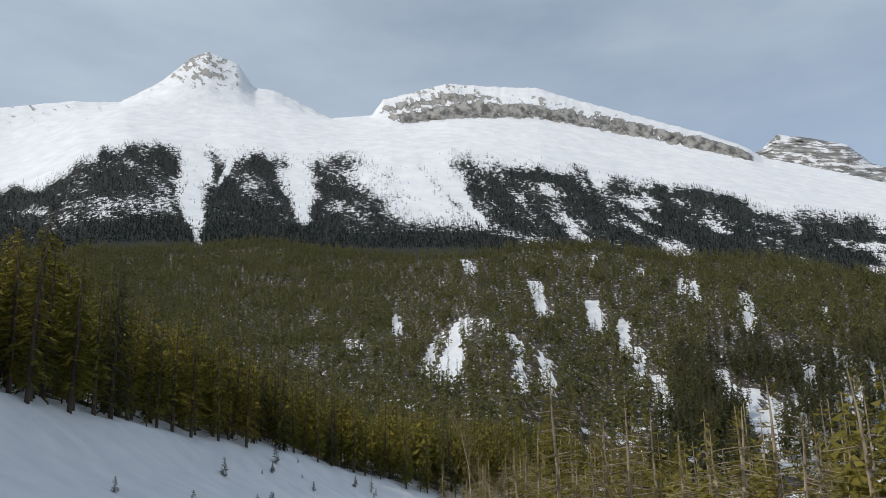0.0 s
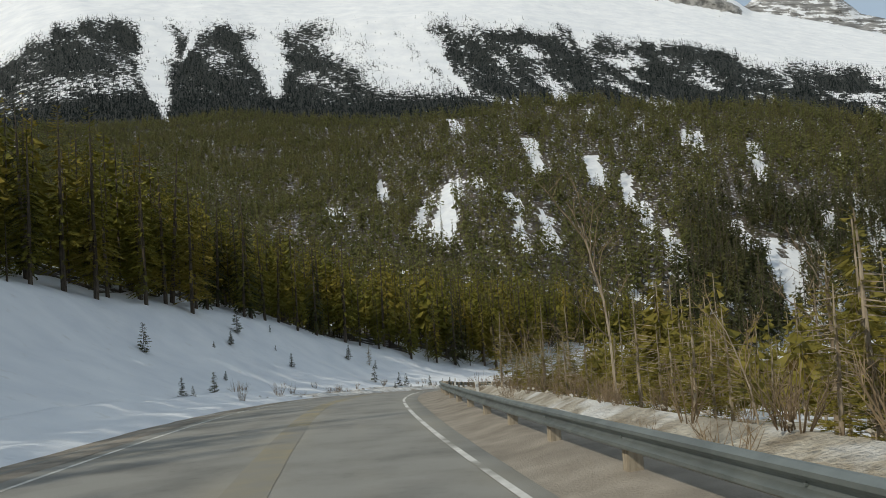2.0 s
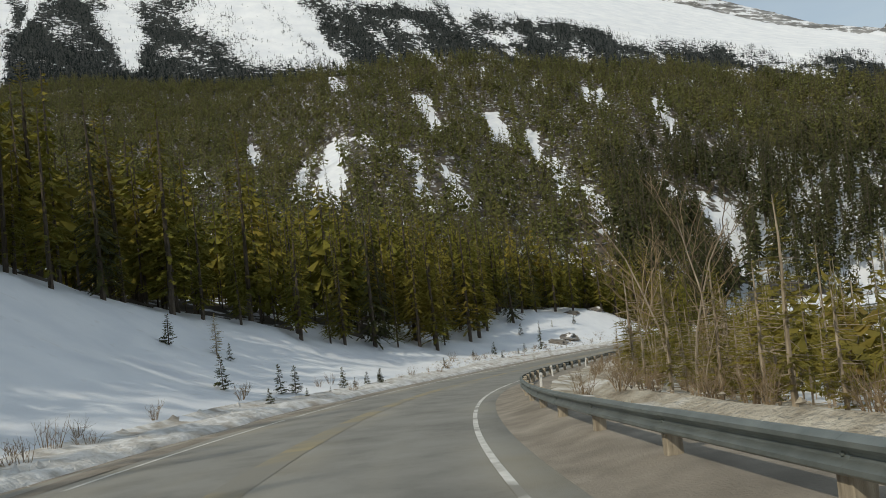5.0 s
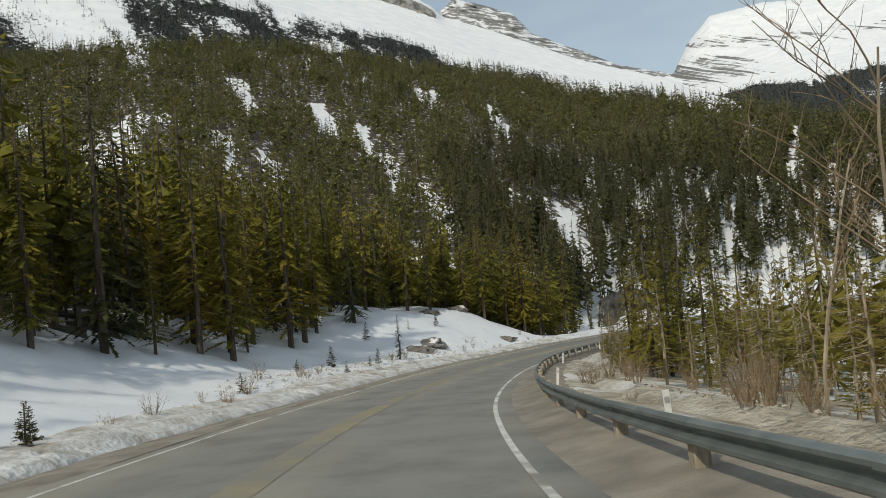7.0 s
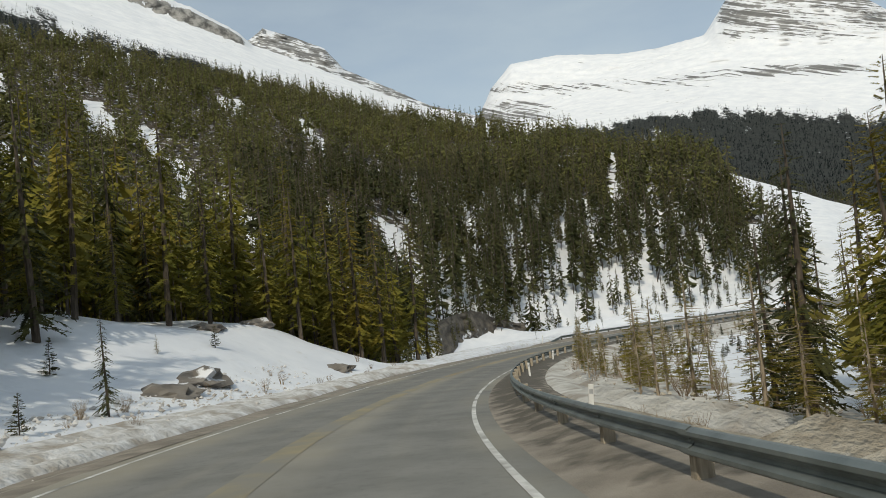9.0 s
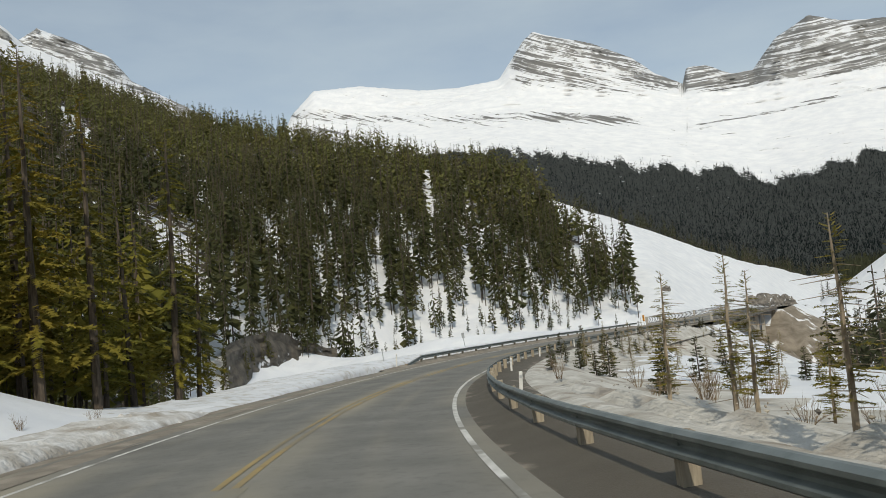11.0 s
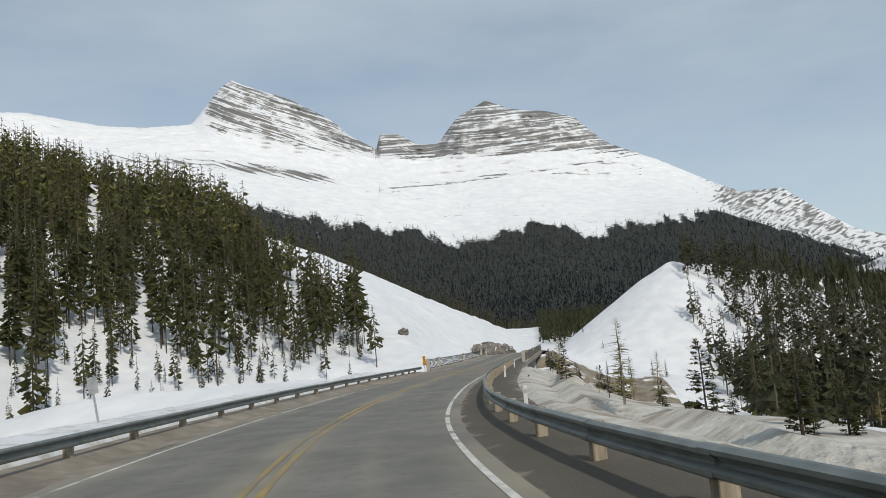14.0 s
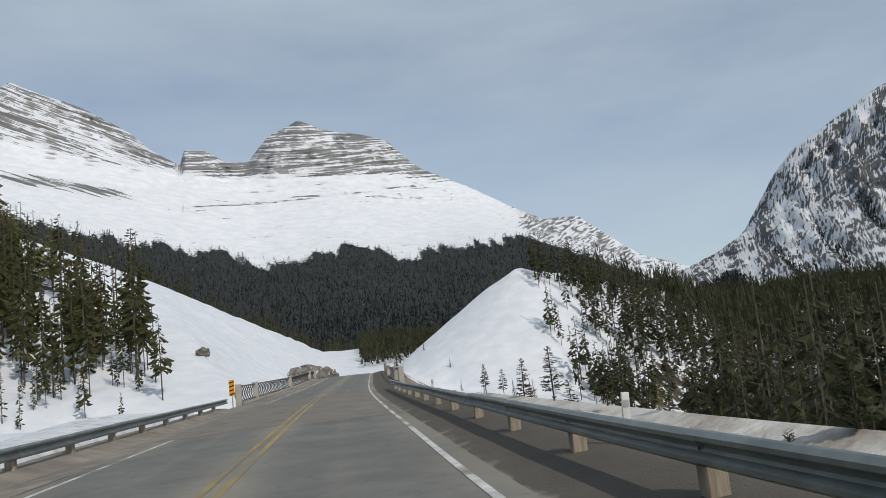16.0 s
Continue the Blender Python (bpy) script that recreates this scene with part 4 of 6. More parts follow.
ribbon("edge_line_right", -70, S_END, [(3.56, 0.009), (3.69, 0.008)], WHITE_LINE, "thin white edge line", category="line", hug=True)
ribbon("centre_smear", -70, 222, [(-0.34, 0.007), (-0.17, 0.010), (0, 0.012), (0.17, 0.010), (0.34, 0.007)], YELLOW_SMEAR, "broad worn yellow centre marking scraped by ploughs", wobble=0.05, category="line", lane=MIDDLE, hug=True)
ribbon("centre_line_left", 214, S_END, [(-0.21, 0.008), (-0.08, 0.009)], YELLOW_LINE, "worn yellow centre line", category="line", lane=MIDDLE, hug=True)
ribbon("centre_line_right", 214, S_END, [(0.08, 0.009), (0.21, 0.008)], YELLOW_LINE, "worn yellow centre line", category="line", lane=MIDDLE, hug=True)


ribbon("rail_berm", 268, 356, [(-4.9, -0.03), (-5.2, 0.06), (-5.6, 0.17), (-6.2, 0.22), (-6.8, 0.1), (-7.4, -0.5)], SHOULDER, "ridge of grit and sand under the guardrail", wobble=0.10, category="shoulder", follow=0.0, taper=9.0)


def snow_ridge(name, s0, s1, d0, d1, height, mat, label, cut=False):
    """Ploughed snow along the road: a rough ridge with its steep side to the traffic."""
    ss = np.arange(s0, s1, 0.45)
    uu = np.r_[0, 0.02, 0.04, 0.07, np.linspace(0.12, 1, 12)]
    S, U = np.meshgrid(ss, uu, indexing="ij")
    side = np.clip((S - s0) / (20 if cut else 5), 0, 1) * np.clip((s1 - S) / 5, 0, 1)
    prof = np.clip(U / 0.16, 0, 1) ** 0.6 * (1 - 0.55 * np.clip((U - 0.3) / 0.7, 0, 1))
    lump = 0.62 + 0.45 * (fbm(S / 3.2, U * 3 + s0, 4) - 0.25) + 0.5 * (fbm(S / 1.1, U * abs(d1 - d0) / 1.1 + s0, 4, 0.65) - 0.4)
    if cut:
        # sliced upright by the plough, smooth on top
        prof = np.clip(U / 0.05, 0, 1) ** 0.7 * (1 + 0.05 * U)
        lump = 0.9 + 0.25 * (fbm(S / 6, U * 2 + s0, 3) - 0.5) + 0.12 * (fbm(S / 1.2, U * 6 + s0, 3) - 0.5)
    D = d0 + (d1 - d0) * U + (0.35 if cut else 1.0) * (fbm(S / 2.5, U * 0 + 7, 4) - 0.5) * 0.8 * (1 - U)
    p = on_road(S.ravel(), D.ravel()).reshape(*S.shape, 3)
    g = land(p[..., 0], p[..., 1])
    floor_z = np.maximum(g, p[..., 2] - 0.35) * np.clip(U * 1.3, 0, 1) + (p[..., 2] - 0.22) * (1 - np.clip(U * 1.3, 0, 1))
    p[..., 2] = floor_z + height * prof * lump * side - 0.12 * (1 - side) - 0.2 * (U == 0) - 0.35 * (U == 1)
    f = grid_faces(*S.shape)
    if d1 < d0:
        f = f[:, ::-1]
    return tagged(soup(name, p.reshape(-1, 3), f, mat, smooth=True), label, "snow bank", kind="structure")


snow_ridge("snow_bank_left", -70, 112, -6.9, -11.5, 0.45, SNOW, "low grey-edged snow bank at the foot of the slope")
snow_ridge("snow_bank_middle", 100, 245, -6.5, -9.8, 0.55, PLOUGHED, "dirty ploughed snow bank beside the road")
snow_ridge("snow_bank_rail", 240, 356, -6.35, -12.5, 0.70, BANK_SNOW, "flat-topped ploughed snow bank behind the guardrail", True)


# ---- grit, clods and broken snow along the verges ----
def litter(name, count, s_span, d_span, sizes, mat, label, seed, lift=0.0):
    """Many small rough lumps lying on the verge, joined."""
    g = np.random.default_rng(seed)
    s, d = g.uniform(*s_span, count), d_span[0] + (d_span[1] - d_span[0]) * g.random(count) ** 1.5
    p = on_road(s, d)
    low = np.maximum(land(p[:, 0], p[:, 1]), p[:, 2] - 0.36) if abs(d_span[0]) > 5.2 else p[:, 2] - 0.05
    size = sizes[0] + (sizes[1] - sizes[0]) * g.random(count) ** 3
    base = np.array([(1, 0, 0), (0, 1, 0), (-1, 0, 0), (0, -1, 0), (0, 0, 0.75), (0, 0, -0.75)], float)
    faces = np.array([(0, 1, 4), (1, 2, 4), (2, 3, 4), (3, 0, 4), (1, 0, 5), (2, 1, 5), (3, 2, 5), (0, 3, 5)])
    v = base[None] * g.uniform(0.55, 1.3, (count, 6, 1)) * size[:, None, None] + g.normal(0, 0.12, (count, 6, 3)) * size[:, None, None]
    a = g.uniform(0, 6.28, count)
    c, n = np.cos(a)[:, None], np.sin(a)[:, None]
    v = np.stack([v[..., 0] * c - v[..., 1] * n, v[..., 0] * n + v[..., 1] * c, v[..., 2]], -1)
    v += np.stack([p[:, 0], p[:, 1], low + lift + size * 0.3], -1)[:, None]
    f = (faces[None] + 6 * np.arange(count)[:, None, None]).reshape(-1, 3)
    return tagged(soup(name, v.reshape(-1, 3), f, mat), label, "debris", kind="stuff")


litter("gravel", 3600, (-20, 350), (4.35, 5.4), (0.012, 0.045), SHOULDER, "loose gravel and grit at the foot of the guardrail", 201)
litter("snow_clods", 5200, (95, 240), (-6.3, -9.6), (0.03, 0.20), PLOUGHED, "dirty broken snow clods thrown up by the plough", 202, 0.12)
litter("bank_clods", 2600, (172, 226), (-7.6, -13.5), (0.03, 0.17), PLOUGHED, "dirty lumps of snow scattered over the bank", 205, 0.05)
litter("clods", 2600, (-20, 235), (5.5, 8.5), (0.02, 0.08), SANDY, "sandy clods and melting snow lumps on the verge", 203, 0.12)
litter("stones", 420, (60, 235), (5.6, 9), (0.02, 0.08), ROCK, "scattered stones on the sandy verge", 204, 0.1)


# ---- guardrails ----
def beam_bm(length):
    """A W-beam panel along x, its face to -y, top edge at z = 0.155."""
    prof = [(0.0, 0.155), (-0.03, 0.15), (-0.085, 0.115), (-0.085, 0.075), (-0.015, 0.03), (0.0, 0.0), (-0.015, -0.03), (-0.085, -0.075), (-0.085, -0.115), (-0.03, -0.15), (0.0, -0.155)]
    bm = bmesh.new()
    back = [(y + 0.012, z) for y, z in reversed(prof)]
    ends = []
    for x in (-0.06, length + 0.06):
        ends.append([bm.verts.new((x, y, z)) for y, z in prof + back])
    n = len(ends[0])
    for i in range(n):
        bm.faces.new((ends[0][i], ends[0][(i + 1) % n], ends[1][(i + 1) % n], ends[1][i]))
    bm.faces.new(ends[0][::-1])
    bm.faces.new(ends[1])
    return bm


PANEL = 3.81


def guardrail(name, s0, count, d, side, label, sunk=0.0):
    """side 1: the rail stands to the right of the road and shows its face to the left."""
    p0 = on_road(s0, d)
    rail = thing(name, Matrix.Translation(Vector(p0)), label, "guardrail")
    inv = rail.matrix_world.inverted()
    first = {}
    rng = random.Random(int(s0) + 5)
    for k in range(count):
        a, b = Vector(on_road(s0 + k * PANEL, d)), Vector(on_road(s0 + (k + 1) * PANEL, d))
        if sunk and k == 0:
            a.z -= sunk
        way = (b - a).normalized()
        turn = math.atan2(way.y, way.x)
        pitch_ = -math.asin(way.z)
        rot = Matrix.Rotation(turn, 4, "Z") @ Matrix.Rotation(pitch_, 4, "Y")
        mb = Matrix.Translation(a + Vector((0, 0, 0.58 + rng.uniform(-0.012, 0.012)))) @ rot
        if side > 0:
            mb = Matrix.Translation(b + Vector((0, 0, 0.58 + rng.uniform(-0.012, 0.012)))) @ rot @ Matrix.Rotation(math.pi, 4, "Z")
        mp = Matrix.Translation(a + Vector((0, 0, 0))) @ Matrix.Rotation(turn + (math.pi if side > 0 else 0) + rng.uniform(-0.04, 0.04), 4, "Z") @ Matrix.Rotation(rng.uniform(-0.03, 0.03), 4, "X")
        if not first:
            beam = part("beam", beam_bm((b - a).length), STEEL, rail)
            bm = bmesh.new()
            bmesh.ops.create_cone(bm, segments=6, radius1=0.022, radius2=0.016, depth=0.03, cap_ends=True, matrix=Matrix.Translation((0, 0, 0)) @ Matrix.Rotation(math.pi / 2, 4, "X"))
            post = part("post", box_bm(0, 0.115, -1.0, 0.2, 0.2, 1.70, 0.012), TIMBER, rail, "weathered timber post")
            bolt = part("bolt", bm, STEEL, rail)
            first = dict(beam=beam, post=post, bolt=bolt)
        else:
            beam, post, bolt = (o.copy() for o in first.values())
            for o in (beam, post, bolt):
                scene.collection.objects.link(o)
        beam.matrix_local, post.matrix_local = inv @ mb, inv @ mp
        bolt.matrix_local = inv @ mb @ Matrix.Translation((PANEL if side > 0 else 0.0, -0.012, 0.0))
    return rail


guardrail("guardrail", -60.0, 110, 5.0, 1, "long galvanised steel guardrail on weathered timber posts")
guardrail("guardrail", 272.7, 22, -5.6, -1, "galvanised steel guardrail on timber posts, sunk at its end, snow behind", 0.5)


# ---- roadside markers ----
def marker_post(s, d, height, lean, label):
    p = Vector(on_road(s, d))
    p.z = ground_z(p.x, p.y) if abs(d) > 7 else p.z - 0.2
    ob = thing("marker_post", Matrix.Translation(p) @ Matrix.Rotation(road_turn(s), 4, "Z") @ Matrix.Rotation(lean, 4, "X"), label, "marker post", "roadside marker posts")
    part("post", box_bm(0, 0, -0.3, 0.035, 0.11, height + 0.3, 0.006), WHITE_PLASTIC, ob)
    part("reflector", box_bm(-0.02, 0, height - 0.2, 0.008, 0.08, 0.1, 0.002), SIGN_BACK, ob)
    return ob


for s_, lean_ in ((16, 0.05), (40, 0.1), (64.8, -0.06), (94, 0.08), (126.5, 0.06), (145, -0.05), (164, 0.1), (188, 0.09), (213, -0.04), (234, 0.06), (252, 0.03), (270.5, 0.08), (289, 0.0), (317, 0.05), (340, 0.09)):
    marker_post(s_, 5.75, 1.08, lean_, "white plastic marker post behind the guardrail")
marker_post(271, -6.0, 1.35, 0.06, "tall white marker post at the guardrail's end")


def road_sign(s, d, height, wide, tall, lean, label, hazard=False):
    p = Vector(on_road(s, d))
    p.z = max(ground_z(p.x, p.y), p.z - 0.4) - 0.1
    ob = thing("road_sign", Matrix.Translation(p) @ Matrix.Rotation(road_turn(s) + math.pi / 2, 4, "Z") @ Matrix.Rotation(lean, 4, "Y"), label, "road sign")
    part("post", box_bm(0, 0, -0.3, 0.07, 0.05, height + 0.3, 0.006), TIMBER if hazard else SIGN_BACK, ob)
    plate = part("plate", box_bm(0, 0.04 if hazard else -0.04, height - tall, wide, 0.012, tall, 0.004), SIGN_YELLOW if hazard else SIGN_BACK, ob, "yellow plate with black slanting bars" if hazard else "bare metal back of a sign plate")
    if hazard:
        for k in range(4):
            bm = bmesh.new()
            z0 = height - tall + 0.03 + k * tall / 4
            q = [(-wide / 2 + 0.02, z0 + 0.11), (wide / 2 - 0.02, z0), (wide / 2 - 0.02, z0 + 0.10), (-wide / 2 + 0.02, z0 + 0.2)]
            fs = [bm.faces.new([bm.verts.new((a, yy, min(b, height - 0.01))) for a, b in q]) for yy in (0.052,)]
            bmesh.ops.solidify(bm, geom=fs, thickness=0.003)
            part("stripe", bm, SIGN_BLACK, plate)
    return ob


road_sign(295.5, -8.6, 2.3, 0.36, 0.6, 0.14, "small sign on a thin leaning post, seen from behind")
road_sign(274.0, -8.2, 1.7, 0.22, 0.2, 0.06, "short marker sign on a thin post in the snow")


# ---- bridge over the creek ----
def bridge():
    ys = LINE[:, 1]
    ka = int(np.argmin(np.abs(ys - 58) + (LINE[:, 0] > 60) * 1e3)) - S0
    kb = int(np.argmin(np.abs(ys - 132) + (LINE[:, 0] > 60) * 1e3)) - S0
    origin = Vector(on_road(ka, 0))
    ob = thing("bridge", Matrix.Translation(origin), "concrete arch bridge with steel rails over a creek gorge", "bridge")
    inv = ob.matrix_world.inverted()

    def strip(name, cross, mat, label=""):
        ss = np.linspace(ka, kb, 40)
        v = np.stack([on_road(ss, d, z) for d, z in cross], 1).reshape(-1, 3) - np.array(origin)
        n = len(cross)
        f = [[i * n + j, i * n + (j + 1) % n, (i + 1) * n + (j + 1) % n, (i + 1) * n + j] for i in range(39) for j in range(n)]
        return tagged(soup(name, v, f, mat, ob), label)

    strip("deck", [(-6.3, -0.16), (6.3, -0.16), (6.3, -0.7), (-6.3, -0.7)], CONCRETE)
    for d in (-4.4, 4.4):
        ss = np.linspace(ka + 8, kb - 8, 40)
        u = np.linspace(-1, 1, 40)
        zz = -13.5 * u**2
        top, low = on_road(ss, d, -1.0 + zz), on_road(ss, d, -2.0 + zz * 1.02)
        n = np.array([0.55, 0, 0])
        v = np.stack([top - n, top + n, low + n, low - n], 1).reshape(-1, 3) - np.array(origin)
        f = [[i * 4 + j, i * 4 + (j + 1) % 4, i * 4 + 4 + (j + 1) % 4, i * 4 + 4 + j] for i in range(39) for j in range(4)]
        soup("arch_rib", v, f, CONCRETE, ob)
        for uu in (-0.9, -0.62, -0.36, 0.36, 0.62, 0.9):
            s_ = (ka + kb) / 2 + uu * (kb - ka - 16) / 2
            p = on_road(s_, d)
            h = 13.5 * uu * uu + 0.8
            part("column", box_bm(p[0] - origin.x, p[1] - origin.y, p[2] - origin.z - 0.6 - h, 0.8, 0.7, h, 0.03), CONCRETE, ob)
    for d, k in ((-6.1, -1), (6.1, 1)):
        strip("kerb", [(d - 0.25, 0.16), (d + 0.25, 0.16), (d + 0.25, -0.16), (d - 0.25, -0.16)], CONCRETE)
        for z in (0.28, 1.38):
            strip("rail", [(d - 0.05, z + 0.045), (d + 0.05, z + 0.045), (d + 0.05, z - 0.045), (d - 0.05, z - 0.045)], RAIL_PAINT)
        base = None
        for s_ in np.arange(ka, kb, 1.15):
            p = Vector(on_road(s_, d)) - origin
            if base is None:
                bm = bmesh.new()
                # a curved steel baluster, leaning outwards and back
                prev = None
                for t_ in np.linspace(0, 1, 7):
                    y, z = 0.26 * math.sin(t_ * math.pi), 0.12 + 1.26 * t_
                    ring = [bm.verts.new((a, y * k * -1 + b, z)) for a, b in ((-0.035, -0.05), (0.035, -0.05), (0.035, 0.05), (-0.035, 0.05))]
                    if prev:
                        for j in range(4):
                            bm.faces.new((prev[j], prev[(j + 1) % 4], ring[(j + 1) % 4], ring[j]))
                    prev = ring
                bal = base = part("baluster", bm, RAIL_PAINT, ob)
            else:
                bal = base.copy()
                scene.collection.objects.link(bal)
            bal.matrix_local = Matrix.Translation(p) @ Matrix.Rotation(road_turn(s_), 4, "Z")
        for s_ in (ka, ka + 9, (ka + kb) / 2, kb - 9, kb):
            p = on_road(s_, d) - np.array(origin)
            part("pillar", box_bm(p[0], p[1], p[2] - 0.3, 0.42, 0.55, 1.85, 0.03), CONCRETE, ob)
    return ka, kb


KA, KB = bridge()
road_sign(KA - 1.0, -6.4, 2.4, 0.38, 1.15, 0.0, "yellow and black striped hazard board at the bridge's end", True)


# ---- rocks ----
def boulder(x, y, size, label, sink=0.3, flat_=0.6):
    rng = random.Random(int(x * 13 + y * 7))
    bm = bmesh.new()
    bmesh.ops.create_icosphere(bm, subdivisions=3, radius=1)
    off = Vector((rng.random() * 50, rng.random() * 50, 3))
    for v in bm.verts:
        n = noise.fractal(v.co * 1.7 + off, 0.7, 2.0, 5)
        v.co *= 1 + 0.42 * n
        v.co = Vector((v.co.x * size, v.co.y * size * rng.uniform(0.78, 0.82), v.co.z * size * flat_))
    ob = part("boulder", bm, ROCK)
    ob.matrix_world = Matrix.Translation((x, y, ground_z(x, y) + size * flat_ * (1 - 2 * sink))) @ Matrix.Rotation(rng.random() * 6, 4, "Z")
    return tagged(ob, label, "boulder")


boulder(-29, 158, 1.7, "dark boulder lying alone on the snow slope")
boulder(17.5, -94.0, 2.3, "flat grey rock showing through the melting snow", 0.64, 0.34)
boulder(21.0, -97.5, 2.0, "flat dark rock showing through the melting snow", 0.66, 0.34)
boulder(9.0, -78.0, 1.5, "low grey rock slab in the snow bank", 0.66, 0.32)
boulder(2.5, -86.0, 1.8, "dark rock at the forest's edge on a snow knoll", 0.68, 0.34)
boulder(-0.5, -80.0, 2.0, "dark rock at the forest's edge on a snow knoll", 0.68, 0.34)
for q in range(7):
    boulder(-17 + 1.5 * q + 1.4 * (q % 2), 246 + 8 * q, 3.2 + 0.5 * (q % 3), "broken grey rock of the road cut", 0.35, 0.8)


def rock_ledge(a0, a1, low, label):
    """A broken rock face along the foot of the hillside, under the snow of the slope."""
    az = np.arange(a0, a1, 0.35)
    rise = np.linspace(0, 1, 14)
    A, V = np.meshgrid(az, rise, indexing="ij")
    foot = np.interp(A, HILL[:, 0], HILL[:, 1])
    step = np.floor(V * 4 + 1.3 * fbm(A * 1.3, V * 2, 3)) / 4
    R = foot - 14 + 6 * step + 5.0 * (fbm(A * 2.2, V * 5, 5, 0.6) - 0.5) + 6 * (fbm(A * 0.6, V * 0, 3) - 0.5)
    X, Y = OX + R * np.sin(np.radians(A)), OY + R * np.cos(np.radians(A))
    crown = land(OX + (foot + 4) * np.sin(np.radians(A)), OY + (foot + 4) * np.cos(np.radians(A))) + 1.2 + 1.8 * (fbm(A * 1.1, A * 0 + 4, 4) - 0.5)
    Z = low + (crown - low) * V
    X, Y, Z = (np.concatenate([m, n], 1) for m, n in ((X, X[:, -1:] + 14 * np.sin(np.radians(A[:, :1]))), (Y, Y[:, -1:] + 14 * np.cos(np.radians(A[:, :1]))), (Z, Z[:, -1:] - 1.0)))
    ob = soup("rock_ledge", np.stack([X, Y, Z], -1).reshape(-1, 3), grid_faces(*X.shape)[:, ::-1], LEDGE_ROCK)
    return tagged(ob, label, "rock ledge", kind="structure")


rock_ledge(-50.5, -42.5, -10, "dark wet rock face hung with ice at the foot of the forest")


# ---- trees ----
def conifer(seed, h, base, rad, whorls, per, detail, droop=0.35, sparse=0.0, tufts=4):
    """Crown triangles of a conifer of height h: whorls of boughs on the stem. detail 2: feathered boughs, 1: folded kites, 0: single blades."""
    rng = np.random.default_rng(seed)
    tri = []
    for k in range(whorls):
        f = (k + 0.5) / whorls
        for j in range(per):
            if rng.random() < sparse:
                continue
            z = h * (base + (0.985 - base) * (f + rng.uniform(-0.5, 0.5) / whorls))
            g = (z / h - base) / (1 - base)
            L = rad * (0.12 + 0.88 * (1 - g) ** 0.85) * rng.uniform(0.55, 1.12) * (0.6 + 0.4 * min(1, g * 5 + 0.25))
            a = rng.uniform(0, 2 * math.pi)
            o = np.array([math.cos(a), math.sin(a), 0])
            w = np.array([-o[1], o[0], 0])
            dz = -droop * L * rng.uniform(0.4, 1.3) + (0.5 * L if g > 0.85 else 0)
            p0, p2 = np.array([0, 0, z]), o * L + np.array([0, 0, z + dz])
            p1 = o * L * 0.55 + np.array([0, 0, z + dz * 0.35 + 0.06 * L])
            wide = L * 0.30 + 0.02 * h ** 0.5 * (detail == 2)
            if detail == 0:
                tri += [(p0 + o * L * 0.1 + np.array([0, 0, 0.12 * L + 0.2]), p2 - w * wide - np.array([0, 0, 0.1 * L]), p2 + w * wide)]
            elif detail == 1:
                m = p0 * 0.4 + p2 * 0.6
                side = w * rng.choice((-1, 1))
                tri += [(p0, m + side * wide - np.array([0, 0, 0.3 * L]), p2)]
                k_ = rng.normal(0, 1, 3)
                tri += [(p0 + o * 0.25 * L, p2, m + k_ / np.linalg.norm(k_) * wide * 0.9 - np.array([0, 0, 0.25 * L]))]
            else:
                # tufts of needles standing off the bough on all sides
                n = tufts
                c = lambda t: (1 - t) ** 2 * p0 + 2 * t * (1 - t) * p1 + t * t * p2
                for q in range(n):
                    t0 = 0.14 + 0.82 * q / n
                    b0, b1 = c(t0), c(min(t0 + 1.2 / n, 1))
                    sw = wide * (4 / n) ** 0.75 * (1.2 - 0.65 * t0) * rng.uniform(0.6, 1.25)
                    for sg in (-1, 1):
                        tip = b0 * 0.3 + b1 * 0.7 + w * sg * sw + o * sw * 0.45 - np.array([0, 0, sw * rng.uniform(-0.25, 0.6)])
                        tri.append((b0, b1, tip) if sg > 0 else (b1, b0, tip))
                    k_ = rng.normal(0, 1, 3)
                    k_ /= np.linalg.norm(k_)
                    tri.append((b0, b1, b1 + (k_ + o * 0.4) * sw * 0.7))
                tri.append((c(0.85) + w * 0.06 * L, c(0.85) - w * 0.06 * L, p2 + o * 0.1 * L))
    return np.array(tri).reshape(-1, 3)


def tube(points, radii, sides=5):
    """A tapered tube through points; triangles as a (n, 3) soup."""
    pts, out, prev = np.asarray(points, float), [], None
    for k, p in enumerate(pts):
        w = pts[min(k + 1, len(pts) - 1)] - pts[max(k - 1, 0)]
        w /= np.linalg.norm(w) + 1e-9
        u = np.cross(w, (0.31, 0.87, 0.39))
        u /= np.linalg.norm(u) + 1e-9
        v = np.cross(w, u)
        ring = [p + radii[k] * (math.cos(a) * u + math.sin(a) * v) for a in np.linspace(0, 2 * math.pi, sides, endpoint=False)]
        if prev:
            for j in range(sides):
                i = (j + 1) % sides
                out += [prev[j], prev[i], ring[i], prev[j], ring[i], ring[j]]
        prev = ring
    return np.array(out)


def stem(seed, h, r0, lean=0.02, sides=6, n=6):
    rng = np.random.default_rng(seed + 900)
    t = np.linspace(0, 1, n)
    bend = np.cumsum(rng.uniform(-1, 1, (n, 2)), 0) * lean * h / n
    pts = np.stack([bend[:, 0] - bend[0, 0], bend[:, 1] - bend[0, 1], t * h * 0.99 - 0.25 * (t == 0)], -1)
    return tube(pts, r0 * (1 - t) ** 0.8 + 0.012, sides)


